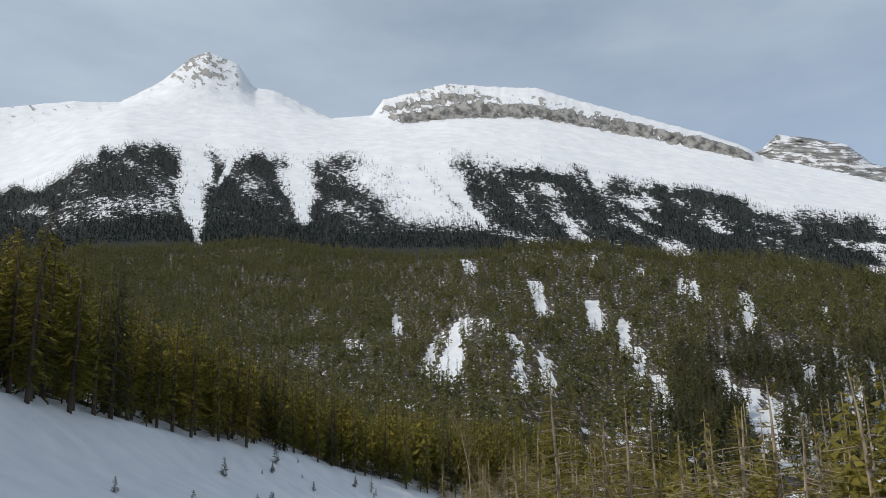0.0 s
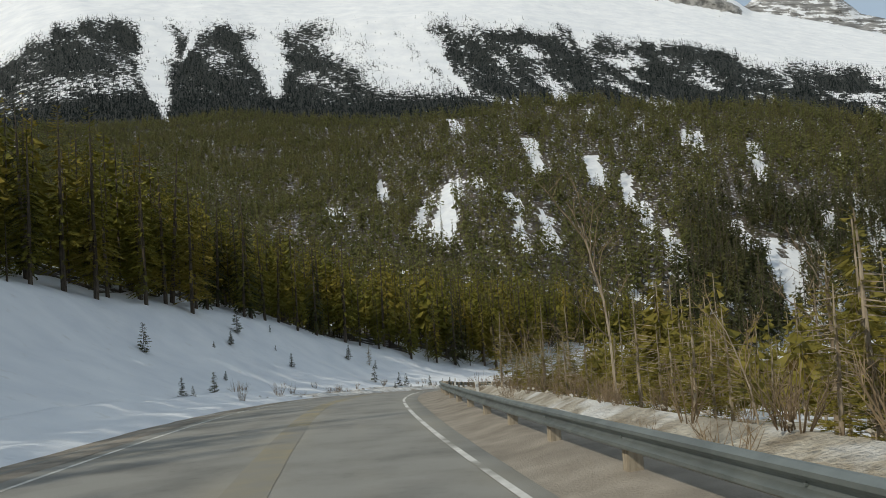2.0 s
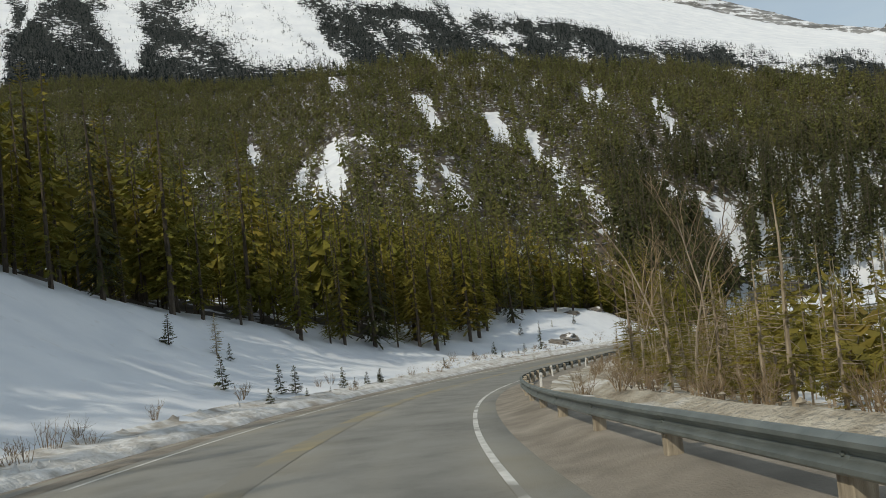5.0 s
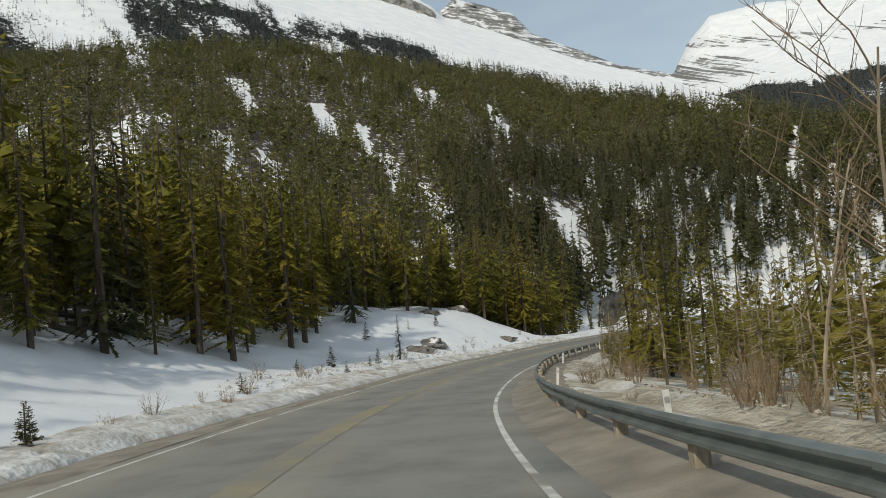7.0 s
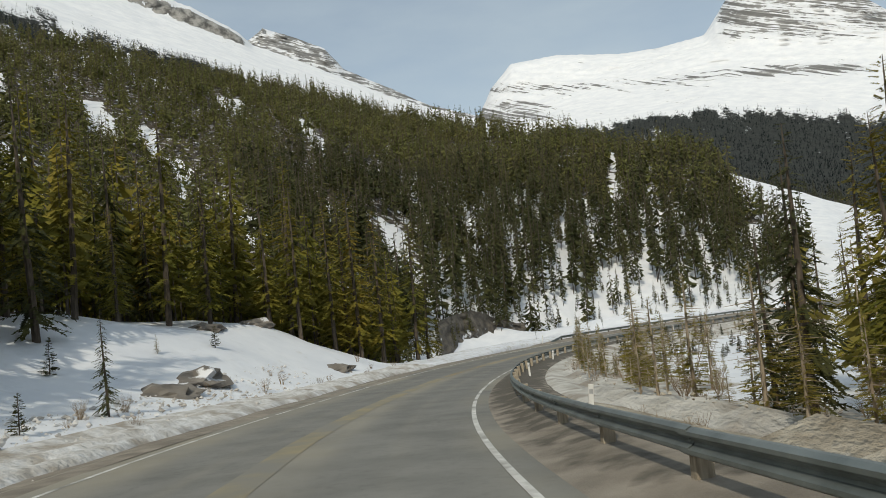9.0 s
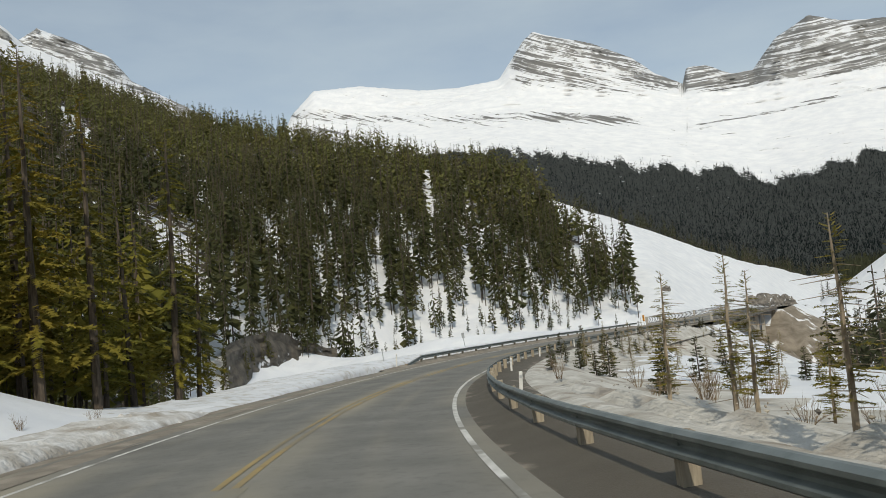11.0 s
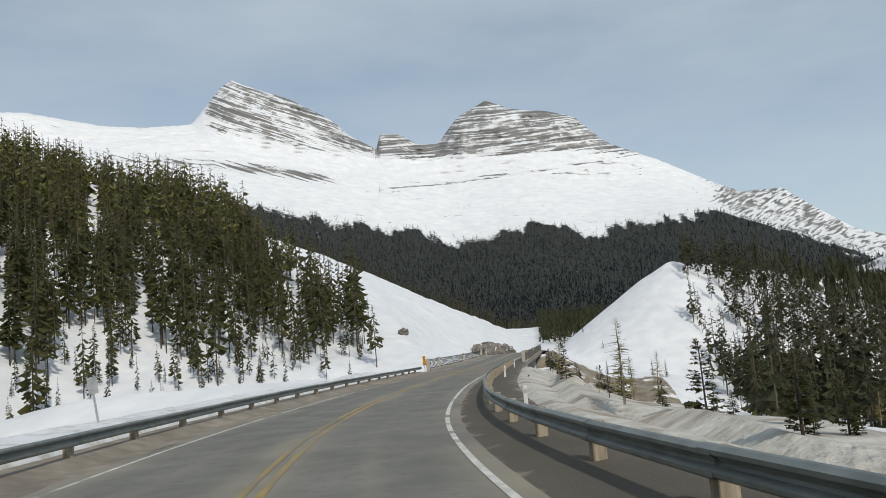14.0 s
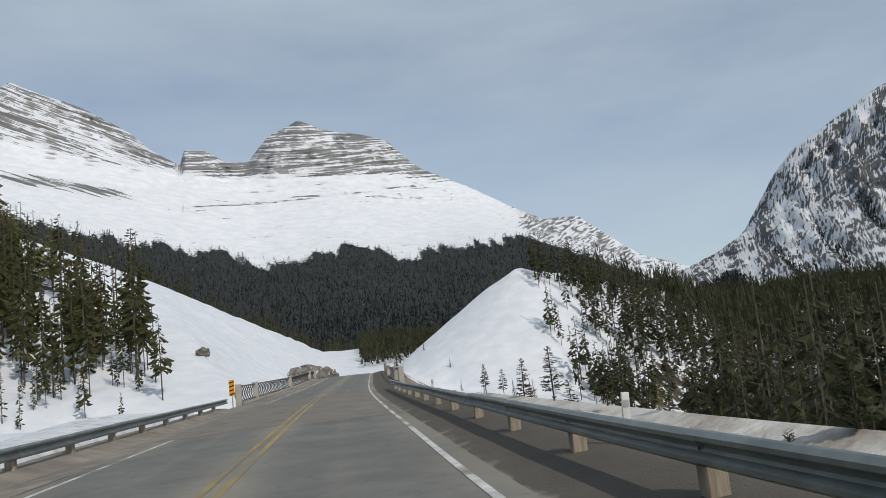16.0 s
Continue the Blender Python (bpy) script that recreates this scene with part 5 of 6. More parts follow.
def soup_mesh(name, v, mat):
    me = bpy.data.meshes.new(name)
    v = np.asarray(v, np.float32)
    n = len(v)
    me.vertices.add(n)
    me.vertices.foreach_set("co", v.ravel())
    me.loops.add(n)
    me.loops.foreach_set("vertex_index", np.arange(n, dtype=np.int32))
    me.polygons.add(n // 3)
    me.polygons.foreach_set("loop_start", np.arange(0, n, 3, dtype=np.int32))
    me.materials.append(mat)
    me.update(calc_edges=True)
    return me


def tree_kind(seed, h, kind):
    """Meshes (trunk, crown) of one tree."""
    if kind == "pine":
        crown = conifer(seed, h, 0.09, h * 0.18, 30, 7, 2, 0.32, 0.10, 14)
        return soup_mesh("trunk", stem(seed, h, h * 0.0125 + 0.03), BARK), soup_mesh("crown", crown, PINE)
    if kind == "spruce":
        crown = conifer(seed, h, 0.05, h * 0.16, 28, 7, 2, 0.5, 0.1, 13)
        return soup_mesh("trunk", stem(seed, h, h * 0.012 + 0.03), BARK), soup_mesh("crown", crown, SPRUCE)
    if kind == "young":
        crown = conifer(seed, h, 0.10, h * 0.21, 20, 7, 2, 0.0, 0.12, 13)
        rng = np.random.default_rng(seed)
        bare = []
        for _ in range(34):
            z, a, L = rng.uniform(0.05, 0.75) * h, rng.uniform(0, 6.28), rng.uniform(0.10, 0.21) * h
            bare.append(tube([(0, 0, z), (math.cos(a) * L, math.sin(a) * L, z - 0.02 * h)], [0.02, 0.006], 3))
        return soup_mesh("trunk", stem(seed, h, h * 0.010 + 0.03, 0.05), DRY_BARK), soup_mesh("crown", crown, YOUNG), soup_mesh("deadwood", np.concatenate(bare), DRY_BARK)
    if kind == "sapling":
        crown = conifer(seed, h, 0.04, h * 0.30, 13, 8, 2, -0.1, 0.06, 5)
        return soup_mesh("trunk", stem(seed, h * 0.97, h * 0.007 + 0.006), BARK), soup_mesh("crown", crown, SPRUCE)
    # bare aspen: forking limbs and twigs
    rng = np.random.default_rng(seed)
    limbs, twigs = [], []

    def grow(p, way, length, r, level):
        n = 5 if level < 2 else 3
        pts = [p]
        for _ in range(n):
            way = way + rng.normal(0, 0.11, 3) + np.array([0, 0, 0.05])
            way /= np.linalg.norm(way)
            pts.append(pts[-1] + way * length / n)
        (limbs if level < 1 else twigs).append(tube(pts, np.linspace(r, r * 0.35, n + 1), 5 if level == 0 else 3))
        if level < 3:
            for _ in range((9, 5, 3)[level]):
                q = rng.uniform(0.3 if level == 0 else 0.2, 1.0)
                i = min(int(q * n), n - 1)
                a = rng.uniform(0, 6.28)
                side = np.array([math.cos(a), math.sin(a), rng.uniform(0.4, 1.3)])
                grow(pts[i] + (pts[i + 1] - pts[i]) * (q * n - i), way * 0.3 + side / np.linalg.norm(side), length * rng.uniform(0.28, 0.5) * (1.2 - 0.4 * q), r * (0.42, 0.5, 0.5)[level], level + 1)

    grow(np.array([0, 0, -0.2]), np.array([rng.normal(0, 0.06), rng.normal(0, 0.06), 1.0]), h * 0.92, h * 0.0062 + 0.012, 0)
    return soup_mesh("trunk", np.concatenate(limbs), DRY_BARK), soup_mesh("twigwork", np.concatenate(twigs), BRUSH)


LABELS = {"pine": ("tall olive-green lodgepole pine at the forest's edge", "pine tree"), "spruce": ("slender dark green spruce standing in snow", "spruce tree"),
          "young": ("young thin pine with sparse yellowish needles", "pine tree"), "sapling": ("small dark conifer sapling poking out of the snow", "sapling"),
          "aspen": ("bare pale-barked aspen with fine twigs", "bare tree")}
STOCK = {k: [] for k in LABELS}
for k, sizes in (("pine", (15, 17, 14, 18.5, 16)), ("spruce", (11, 13, 9, 7.5)), ("young", (6.5, 8, 5, 9)), ("sapling", (1.6, 2.2, 1.2, 2.8)), ("aspen", (7.5, 9, 6))):
    for j, hh in enumerate(sizes):
        STOCK[k].append((hh, *tree_kind(100 * len(k) + j, hh, k)))


def plant(kind, x, y, height, seed, group):
    rng = random.Random(seed)
    hh, *meshes = min(STOCK[kind], key=lambda e: abs(e[0] - height) + rng.random() * 2.5)
    ob = new({"pine": "pine_tree", "spruce": "spruce_tree", "young": "young_pine", "sapling": "conifer_sapling", "aspen": "bare_aspen"}[kind])
    sc = height / hh
    ob.matrix_world = Matrix.LocRotScale((x, y, ground_z(x, y) - 0.05), Euler((rng.gauss(0, 0.018), rng.gauss(0, 0.018), rng.uniform(0, 6.28))), (sc, sc, sc))
    tagged(ob, *LABELS[kind], group)
    for me in meshes:
        o = new(me.name.split(".")[0], me)
        o.parent = ob
        if o.name.startswith(("deadwood", "twigwork")):
            tagged(o, kind="stuff")
    return ob


rng = random.Random(11)
taken = []


def free(x, y, gap):
    if any((x - a) ** 2 + (y - b) ** 2 < gap * gap for a, b in taken):
        return False
    taken.append((x, y))
    return True


# the front of the forest on the uphill side
for s_ in np.arange(-12, 260, 1.05):
    d = float(np.interp(s_, *EDGE)) - abs(rng.gauss(0, 3.0)) - rng.uniform(0, 2.5)
    p = on_road(s_ + rng.uniform(-1, 1), d)
    if free(p[0], p[1], 2.5):
        plant("pine" if rng.random() < 0.8 else "spruce", p[0], p[1], rng.uniform(12, 20) if rng.random() < 0.82 else rng.uniform(5, 10), rng.random(), "forest edge pines")
# the thicket on the valley side: low at the rail, taller behind, with gaps
for s_ in np.arange(16, 176, 0.62):
    d = 8.7 + abs(rng.gauss(0, 4.2)) + rng.uniform(0, 3.5)
    p = on_road(s_ + rng.uniform(-1, 1), d)
    if free(p[0], p[1], 1.15) and not (60 < s_ < 125 and rng.random() < 0.3):
        kind = "aspen" if rng.random() < 0.16 else "young"
        low, high = (2.2, 4.5) if s_ > 140 and d < 14 else (2.4, 4.8) if 60 < s_ < 128 else (3.0, 6.0)
        plant(kind, p[0], p[1], rng.uniform(low, high) if d < 17 else rng.uniform(4, 6.5), rng.random(), "thicket beside the guardrail")
# taller ones that stand out of it
for s_, d, hh, kind in ((64.5, 10.8, 8.0, "aspen"), (98, 12.6, 8.0, "young"), (92, 14.0, 7.0, "young"), (146, 11.0, 8.5, "aspen"), (149, 12.2, 9, "aspen"), (152, 11.4, 7.5, "aspen"), (120, 11.2, 7.0, "aspen"), (123, 10.4, 7.5, "aspen"), (126, 12, 8, "aspen"), (117, 12.5, 6.5, "young")):
    p = on_road(s_, d)
    taken.append((p[0], p[1]))
    plant(kind, p[0], p[1], hh, s_ * 3, "thicket beside the guardrail")
# older pines where the thicket ends
for s_, d, hh in ((168, 12.5, 8), (171, 10.6, 9), (174, 11.8, 8), (177, 10.2, 7), (181, 10.8, 8), (186, 11.6, 6.5), (191, 11.0, 5), (178, 13, 9), (184, 16, 11), (189, 13.5, 7), (193, 17, 8), (197, 14, 6), (203, 19, 10), (214, 21, 8), (222, 25, 9), (232, 27, 8), (199, 24, 11), (207, 27, 10), (183, 22, 12), (226, 33, 10)):
    p = on_road(s_, d)
    plant("pine" if hh >= 6.5 else "spruce", p[0], p[1], hh, s_, "pines below the bend")
# scrub of small pines where the tall ones thin out
for s_ in np.arange(172, 228, 0.75):
    p = on_road(s_ + rng.uniform(-1, 1), 8.3 + abs(rng.gauss(0, 3.2)))
    if free(p[0], p[1], 0.9):
        plant("young" if rng.random() < 0.8 else "aspen", p[0], p[1], rng.uniform(1.3, 3.6), rng.random(), "scrub behind the guardrail")
for s_, d, hh in ((186, 12.5, 8.5), (188.5, 10.8, 7), (190, 14, 9), (194, 13, 7.5), (182, 13.6, 9), (180, 12.2, 8)):
    p = on_road(s_, d)
    plant("spruce" if hh < 8 else "pine", p[0], p[1], hh, s_ * 7, "pines below the bend")
# saplings in the snow: along the shoulder, on the bank, on the bench and on the spur
SMALL = [(85.3, -11.2, 1.4), (86.1, -10.8, 0.9), (92.5, -11.7, 1.6), (93.1, -11.2, 1.0), (102.5, -14.8, 0.9), (98.8, -20, 2.6), (116.8, -21.2, 1.7), (117.6, -21.6, 1.2), (122.1, -23.5, 3.2), (122.7, -17.1, 1.7), (143, -20.4, 2.3), (125, -20.3, 0.8), (147.2, -18.5, 1.4), (130, -24, 1.0), (112, -20.5, 0.7),
         (133.5, -8.5, 1.2), (141, -11.3, 2.0), (141.4, -10.5, 1.9), (138.3, -13.7, 2.3), (147.1, -19.5, 3.3), (139.5, -8.9, 0.9), (143.5, -9.0, 0.7), (148.8, -10.3, 1.6), (154.1, -9.6, 1.2), (153.1, -9.1, 1.5), (151.8, -9.7, 1.2), (143.2, -8.4, 1.1), (150.2, -10.0, 0.8), (172.6, -11, 1.2), (202, -11.4, 4.4),
         (222, -16.5, 1.5), (185, -13, 0.9), (190, -12.5, 1.8), (193, -10.5, 0.9), (196, -11, 1.4), (187, -10, 0.9), (208, -18, 2.0), (216, -17, 1.3), (266, 9.4, 2.4), (259.5, 9.8, 2.2), (256, 10.2, 2.0), (267, 15, 4.2), (251, 10.8, 2.4), (253, 9.4, 1.5), (249, 10, 1.4)]
for s_, d, hh in SMALL + [(rng.uniform(20, 70), -rng.uniform(9, 24), rng.uniform(0.8, 2.2)) for _ in range(9)] + [(rng.uniform(206, 305), rng.uniform(9.5, 24), rng.uniform(0.6, 2.2)) for _ in range(60)] + [(rng.uniform(282, 356), rng.uniform(8.8, 12), rng.uniform(0.7, 2.2)) for _ in range(22)]:
    p = on_road(s_, d)
    if free(p[0], p[1], 0.9):
        plant("sapling" if hh < 3.3 and (rng.random() < 0.6 or s_ < 200) else ("spruce" if hh > 3.3 else "young"), p[0], p[1], hh, rng.random(), "saplings in the snow")
# young conifers standing in the dirty snow behind the guardrail
for x_, y_, hh in ((6.9, 1.5, 2.2), (7.1, -0.3, 1.8), (6.7, 24.7, 1.6), (6.8, 19.7, 1.3), (5.1, 8.5, 1.1), (9.0, -26.8, 0.6), (8.1, -16.0, 2.3), (7.8, -21.6, 0.6), (11.7, -19.8, 0.9), (12.2, -16.6, 1.1), (12.4, -19.9, 1.4), (17.9, -52.8, 1.3), (17.5, -52.0, 0.6),
                    (16.3, -46.8, 0.6), (15.4, -46.6, 0.8), (13.7, -40.4, 1.2), (12.0, -37.0, 1.7), (12.6, -24.6, 2.4), (14.1, -27.3, 3.2), (16.4, -44.5, 0.9), (17.1, -46.7, 0.5), (9.4, -26.3, 1.2), (20.2, -37.1, 1.9)):
    plant("sapling" if hh < 1.9 else "young", x_, y_, hh, x_ * 7 + y_, "saplings in the snow")


def snow_mound(x, y, rx, ry, height, turn):
    """A rough mound thrown up by the plough."""
    U, V = np.meshgrid(np.linspace(-1, 1, 34), np.linspace(-1, 1, 26), indexing="ij")
    r = np.hypot(U, V)
    lump = 0.75 + 0.9 * (fbm(U * 2.2 + x, V * 2.2 + y, 4, 0.6) - 0.45) + 0.35 * (fbm(U * 7, V * 7 + x, 3) - 0.5)
    X = x + rx * U * math.cos(turn) - ry * V * math.sin(turn)
    Y = y + rx * U * math.sin(turn) + ry * V * math.cos(turn)
    Z = land(X, Y) - 0.10 - 2.5 * np.clip(r - 0.8, 0, 1) + height * np.clip(1 - r**2.2, 0, 1) ** 0.6 * lump
    return tagged(soup("snow_mound", np.stack([X, Y, Z], -1).reshape(-1, 3), grid_faces(*U.shape), DIRTY_SNOW, smooth=True), "lumpy grey mound of ploughed snow behind the guardrail", "snow mound")


snow_mound(7.7, 2.6, 1.2, 2.4, 0.58, 0.1)
snow_mound(8.6, -1.2, 0.9, 1.5, 0.4, -0.2)
for x_, y_, hh in ((22, 150, 3.6), (28, 158, 3.2), (33, 152, 4.2), (20, 197, 3.2), (24, 178, 2.4), (36, 150, 4.5), (13, 205, 9), (14.5, 210, 8)):
    plant("spruce", x_, y_, hh, x_ * y_, "spruces on the snow spur")


def shrub_mesh(seed):
    g_ = np.random.default_rng(seed)
    out = []
    for _ in range(16):
        a, sp = g_.uniform(0, 6.28), g_.uniform(0.1, 0.6)
        p = np.array([math.cos(a) * 0.12, math.sin(a) * 0.12, -0.05])
        way = np.array([math.cos(a) * sp, math.sin(a) * sp, 1.0])
        pts = [p]
        for _k in range(3):
            pts.append(pts[-1] + way / np.linalg.norm(way) * g_.uniform(0.2, 0.42))
            way = way + g_.normal(0, 0.25, 3)
        out.append(tube(pts, [0.012, 0.009, 0.006, 0.003], 3))
        for _k in range(3):
            q = pts[g_.integers(1, 3)]
            out.append(tube([q, q + g_.normal(0, 0.16, 3) + np.array([0, 0, 0.2])], [0.006, 0.002], 3))
    return soup_mesh("twigs", np.concatenate(out), BRUSH)


SHRUBS = [shrub_mesh(300 + k) for k in range(4)]
for k in range(250):
    left_side = k % 5 == 0
    s_ = rng.uniform(90, 240) if left_side else rng.uniform(10, 240)
    d = -rng.uniform(8.0, 12.5) if left_side else rng.uniform(7.0, 13.5)
    p = on_road(s_, d)
    ob = new("shrub", SHRUBS[k % 4])
    sc = rng.uniform(0.45, 1.4 if s_ < 185 else 0.8)
    ob.matrix_world = Matrix.LocRotScale((p[0], p[1], max(ground_z(p[0], p[1]), p[2] - 0.36) + 0.02), Euler((0, 0, rng.uniform(0, 6.28))), (sc, sc, sc * rng.uniform(0.8, 1.3)))
    tagged(ob, "leafless brown shrub in the roadside snow" if left_side else "leafless brown shrub behind the guardrail", "shrub", "roadside shrubs")


def forest(name, x, y, heights, detail, mats, label, seed, whorls=7, per=4, slim=0.13, trunk_sides=3):
    """Many trees joined into one mesh, each a turned and scaled copy of one of a few patterns."""
    g = np.random.default_rng(seed)
    pats = []
    for k in range(5):
        crown = conifer(seed + k, 1.0, 0.10 + 0.05 * k, slim * (0.85 + 0.12 * k), whorls, per, detail, 0.5, 0.1)
        st = tube([(0, 0, -0.06), (0, 0, 0.97)], [0.010, 0.003], trunk_sides) if trunk_sides else np.zeros((0, 3))
        pats.append((np.concatenate([crown, st]), len(crown) // 3))
    z = land(x, y) if np.ndim(heights) == 1 else heights[1]
    h = heights if np.ndim(heights) == 1 else heights[0]
    which = g.integers(0, 5, len(x))
    allv, alli = [], []
    for k in range(5):
        m = which == k
        v, nc = pats[k]
        a = g.uniform(0, 2 * math.pi, m.sum())
        c, s_ = np.cos(a)[:, None], np.sin(a)[:, None]
        hh = h[m][:, None]
        wide = hh * g.uniform(0.8, 1.2, m.sum())[:, None]
        X = (v[None, :, 0] * c - v[None, :, 1] * s_) * wide + x[m][:, None]
        Y = (v[None, :, 0] * s_ + v[None, :, 1] * c) * wide + y[m][:, None]
        Z = v[None, :, 2] * hh + z[m][:, None]
        allv.append(np.stack([X, Y, Z], -1).reshape(-1, 3))
        alli.append(np.tile(np.r_[np.zeros(nc), np.ones(len(v) // 3 - nc)], m.sum()))
    v = np.concatenate(allv)
    me = soup_mesh(name, v, mats[0])
    me.materials.append(mats[1])
    me.polygons.foreach_set("material_index", np.concatenate(alli).astype(np.int32))
    return tagged(new(name, me), label, "forest", kind="stuff")


# the forested hillside: denser up the slope, thin streaks of snow between
g = np.random.default_rng(5)
N = 42000
az_ = g.uniform(-130, -18, N)
rf_, rc_ = np.interp(az_, HILL[:, 0], HILL[:, 1]), np.interp(az_, HILL[:, 0], HILL[:, 3])
rr_ = np.sqrt(g.uniform((rf_ - 8) ** 2, (rc_ + 20) ** 2))
hx, hy = OX + rr_ * np.sin(np.radians(az_)), OY + rr_ * np.cos(np.radians(az_))
hs, hd, _ = road_place(hx, hy)
edge_d = np.interp(hs, *EDGE)
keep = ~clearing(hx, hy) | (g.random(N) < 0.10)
keep &= fbm(hx / 11, hy / 11, 3) > np.interp(az_, [-70, -40], [0.30, 0.38]) - 0.1 * ((rr_ - rf_) / (rc_ - rf_) > 0.5)
area_keep = g.random(N) < np.clip((rc_**2 - rf_**2) / 520000, 0.15, 1)
keep &= area_keep
keep &= np.where((hs > -60) & (hs < 262), hd < edge_d - 4, np.abs(hd) > 30)
keep &= az_ < -20.8 - (rr_ - 275) * 0.04 + 0.8 * np.sin(rr_ / 9)
keep &= g.random(N) < np.interp(az_, [-131, -129, -60, -45, -25], [0.45, 1, 1, 0.9, 0.75])
hx, hy, rr_, az_ = hx[keep], hy[keep], rr_[keep], az_[keep]
hh_ = g.uniform(8, 16, len(hx)) * np.interp(az_, [-75, -45, -20], [1.0, 1.3, 1.6]) * np.where(g.random(len(hx)) < 0.2, 0.6, 1)
dr = np.abs(road_place(hx, hy)[1])
near_ = (dr < 75) | ((az_ > -60) & (rr_ < 330))
ca = g.uniform(-64, -21.5, 2100)
cr = np.interp(ca, HILL[:, 0], HILL[:, 1]) - 14 + 166 * g.random(2100) ** 0.95
cx, cy = OX + cr * np.sin(np.radians(ca)), OY + cr * np.cos(np.radians(ca))
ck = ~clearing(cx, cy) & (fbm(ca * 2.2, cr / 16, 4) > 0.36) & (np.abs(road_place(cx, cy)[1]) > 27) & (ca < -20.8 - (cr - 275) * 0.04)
hx, hy, rr_, az_ = np.r_[hx, cx[ck]], np.r_[hy, cy[ck]], np.r_[rr_, cr[ck]], np.r_[az_, ca[ck]]
young_ = np.where(cr[ck] < np.interp(ca[ck], HILL[:, 0], HILL[:, 1]) + 8, 0.4, 1.0)
hh_, near_ = np.r_[hh_, g.uniform(10, 24, ck.sum()) * young_], np.r_[near_, np.ones(ck.sum(), bool)]
corner_ = near_ & (az_ > -64)
near_only = near_ & ~corner_
corner_ &= g.random(len(corner_)) < 0.76
forest("corner_forest", hx[corner_], hy[corner_], hh_[corner_], 1, (SPRUCE, BARK), "tall dark conifers on a snowy slope beside the road", 35, 16, 4, 0.14, 3)
forest("hillside_forest_near", hx[near_only], hy[near_only], hh_[near_only], 1, (HILL_PINE, BARK), "dense olive-green conifer forest with snow between the trunks", 31, 17, 4, 0.115, 3)
forest("hillside_forest", hx[~near_], hy[~near_], hh_[~near_], 1, (HILL_PINE, BARK), "conifer forest covering the hillside with thin snow streaks", 41, 9, 3, 0.19, 3)


# the fringe of trees behind the crest of the snow slope
ra = g.uniform(-24, 5, 900)
rq = np.interp(ra, HILL[:, 0], HILL[:, 3]) + 6 + 140 * g.random(900)
forest("ridge_trees", OX + rq * np.sin(np.radians(ra)), OY + rq * np.cos(np.radians(ra)), g.uniform(6, 13, 900), 1, (SHADED_SPRUCE, BARK), "shade-dark conifers behind the crest of the snow slope", 45, 9, 3, 0.17, 3)


# the wood behind the forest's front, along the uphill side
K = 3500
ws, wd = g.uniform(-30, 262, K), g.uniform(0, 1, K) ** 1.4 * 38 + 7.0
wd = np.interp(ws, *EDGE) - wd
wp = on_road(ws, wd)
cell = np.round(wp[:, 0] / 2.6) * 10007 + np.round(wp[:, 1] / 2.6)
_, one = np.unique(cell, return_index=True)
wp = wp[one]
forest("roadside_forest", wp[:, 0], wp[:, 1], g.uniform(9, 18, len(wp)), 1, (PINE, BARK), "dense dark pine forest above the road", 33, 16, 5, 0.14, 3)


# the wood inside the bend, below the thicket
ts, td = g.uniform(8, 205, 860), 17 + 36 * g.random(860) ** 1.4
tp = on_road(ts, td)
forest("valley_thicket", tp[:, 0], tp[:, 1], g.uniform(3.5, 7.5, 860), 1, (YOUNG, DRY_BARK), "young yellowish pines filling the inside of the bend", 37, 12, 4, 0.19, 3)


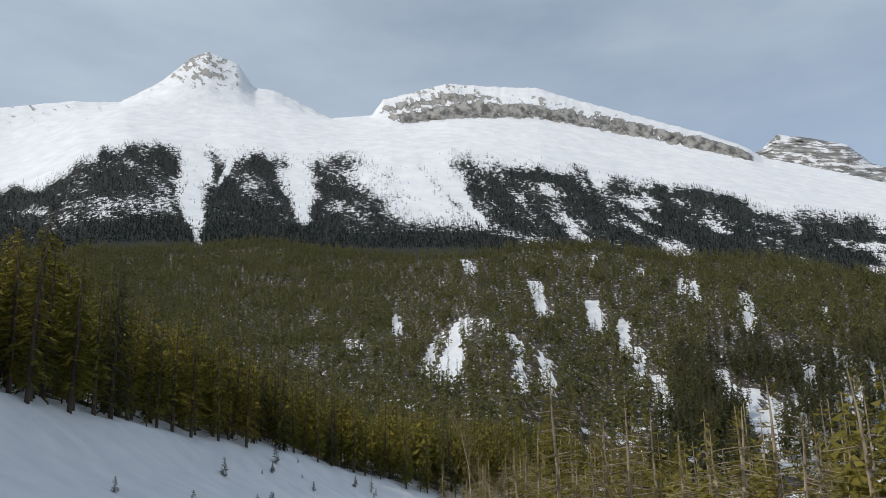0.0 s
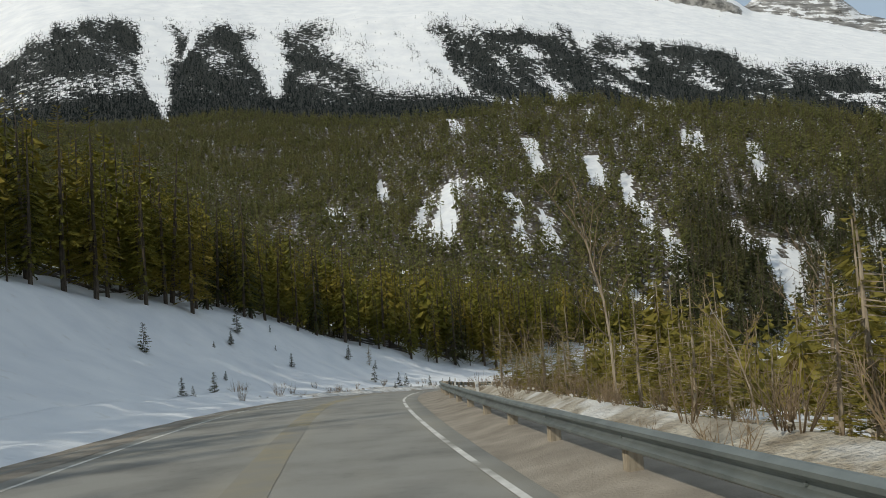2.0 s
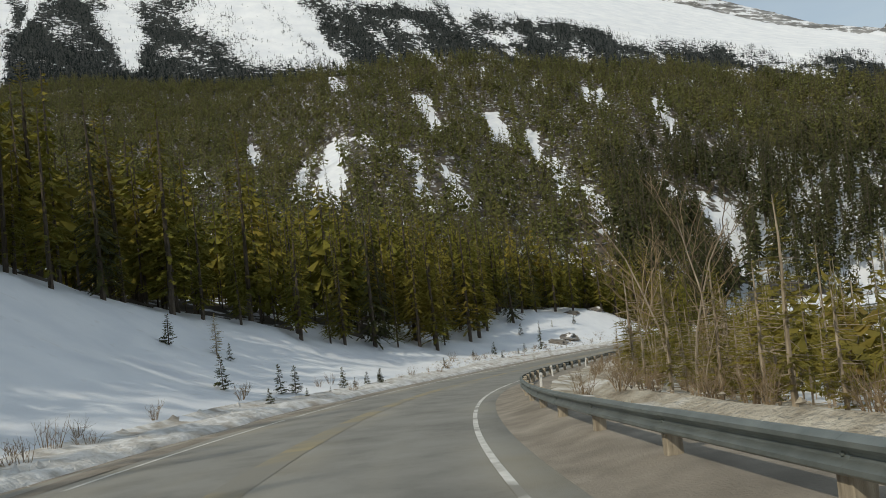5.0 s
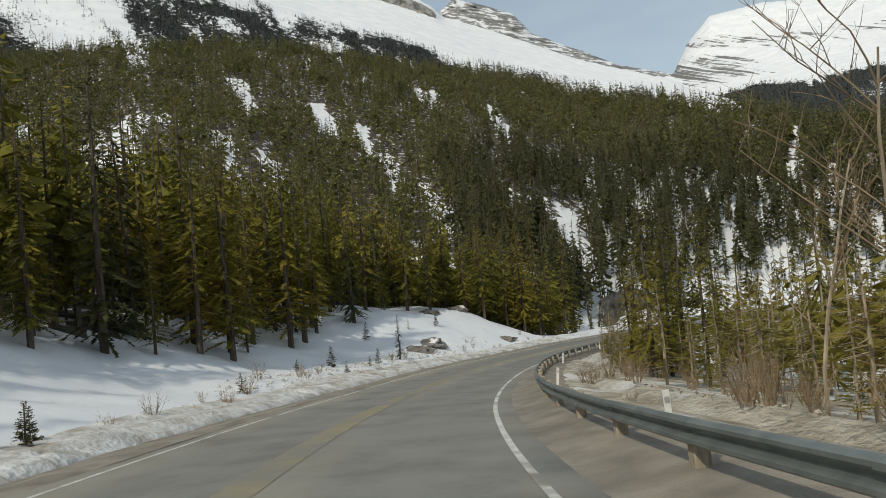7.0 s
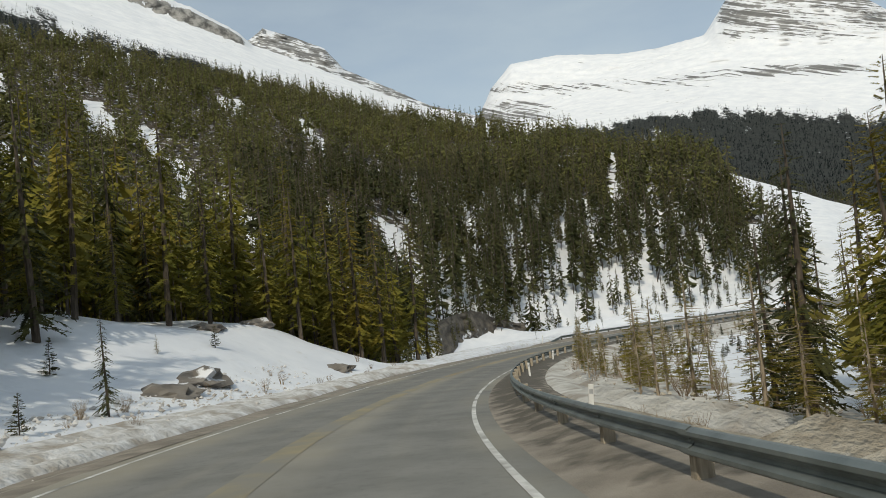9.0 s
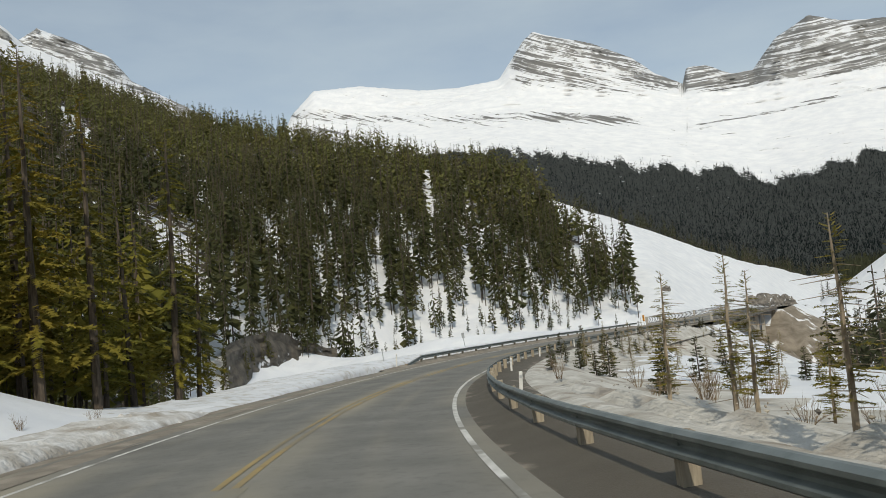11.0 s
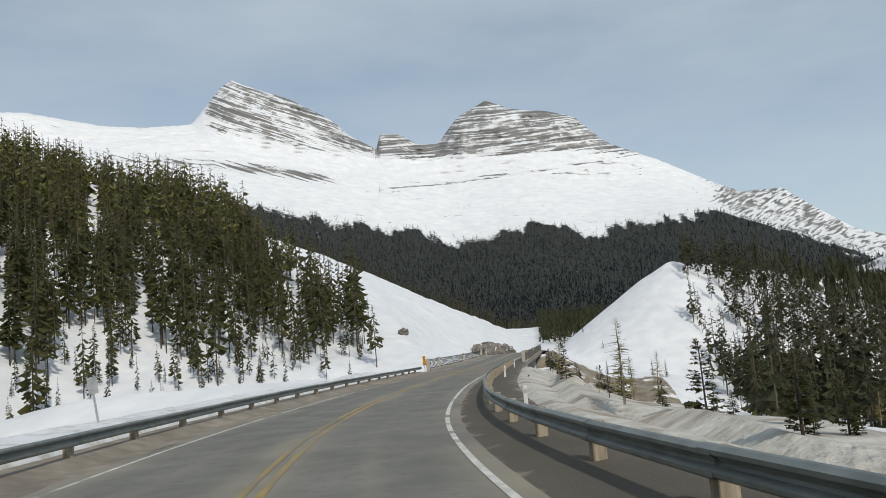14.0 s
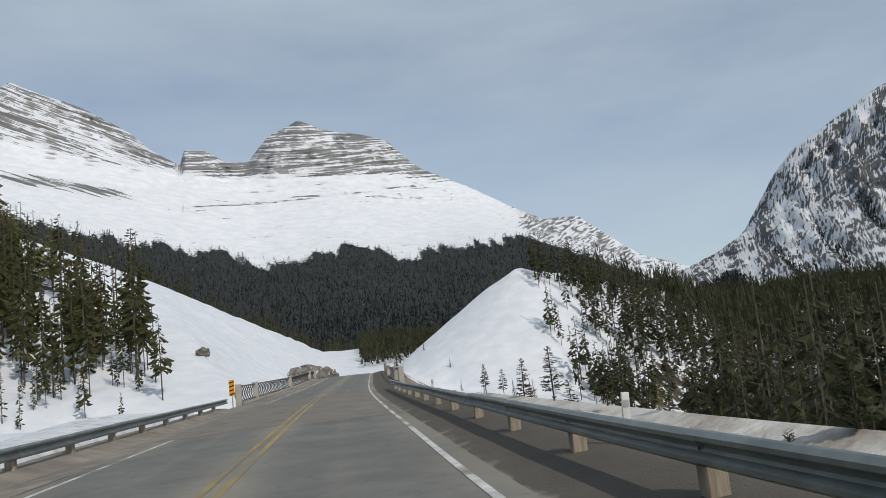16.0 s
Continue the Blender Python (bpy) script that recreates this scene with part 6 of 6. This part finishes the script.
def wood_on(mountain, name, count, test, tall, mat, label, seed, low=0.0, slim=0.24, tiers=3):
    """Far trees on a mountain wall, where test(bearing, share of the height to timberline) is true."""
    az, v, xx, yy, zz = mountain
    g = np.random.default_rng(seed)
    a, u = g.uniform(az[0], az[-1], count), 0.47 * g.uniform(low, 1, count)
    ok = test(a, u / 0.42, g)
    a, u = a[ok], u[ok]
    i, j = (np.interp(u, v, np.arange(len(v))), np.interp(a, az, np.arange(len(az))))
    i0, j0 = i.astype(int), np.minimum(j.astype(int), len(az) - 2)
    di, dj = i - i0, j - j0

    def at(m):
        return m[i0, j0] * (1 - di) * (1 - dj) + m[i0 + 1, j0] * di * (1 - dj) + m[i0, j0 + 1] * (1 - di) * dj + m[i0 + 1, j0 + 1] * di * dj

    h = g.uniform(0.6, 1.25, len(a)) * tall
    return forest(name, at(xx), at(yy), (h, at(zz)), 0, (mat, mat), label, seed, tiers, 3, slim, 0)


wood_on(west, "avalanche_slope_forest", 76000, west_wood, 10.5, HAZED_PINE, "dark conifer forest cut by white avalanche gullies", 51, 0.32, 0.27, 2)


wood_on(north, "valley_forest", 38000, north_wood, 13, HAZED_PINE, "conifer forest filling the valley, dark and blue with painted haze", 61, 0.05, 0.34, 2)


def east_wood(a, u, g):
    n = fbm(a * 1.6, u * 1.2 + 40, 5)
    return (u < 0.35) | (n > 0.46 + 0.12 * u)


wood_on(east, "east_slope_forest", 13000, east_wood, 15, HAZED_PINE, "dark conifers in streaks on a steep mountainside", 71)

# the wood on the far bank and round the snow spur
M = 20000
bx, by = g.uniform(8, 420, M), g.uniform(-20, 620, M)
bs, bd, _ = road_place(bx, by)
spur_side = (bx - SPUR_A[0]) * (SPUR_B[1] - SPUR_A[1]) - (by - SPUR_A[1]) * (SPUR_B[0] - SPUR_A[0])
ok = (np.abs(bd) > 34) & (to_line(bx, by, CREEK) > 14) & ((spur_side > 250) | (by > 330) | (bearing(bx, by) < -6)) & (bearing(bx, by) > -7)
ok |= (bd > np.interp(bs, [200, 240, 280, 310, 360], [60, 42, 22, 14, 12]) + 2) & (bd < 90) & (bs > 225) & (by < 150) & (to_line(bx, by, CREEK) > 5) & (np.hypot(bx, by) > 36)
ok &= (fbm(bx / 30, by / 30, 3) > 0.30) & ((by > 330) | (bx > np.minimum(15.4 + 0.253 * by, 34 + 0.085 * by)))
bx, by = bx[ok], by[ok]
bh = g.uniform(8, 15, len(bx))
nb = np.hypot(bx, by) < 260
forest("far_bank_forest_near", bx[nb], by[nb], bh[nb], 1, (SHADED_SPRUCE, BARK), "shade-dark conifers on the far bank of the creek", 81, 12, 4, 0.155, 3)
forest("far_bank_forest", bx[~nb], by[~nb], bh[~nb], 0, (SHADED_SPRUCE, BARK), "shade-dark conifer forest beyond the snow spur", 91, 5, 3, 0.18, 0)
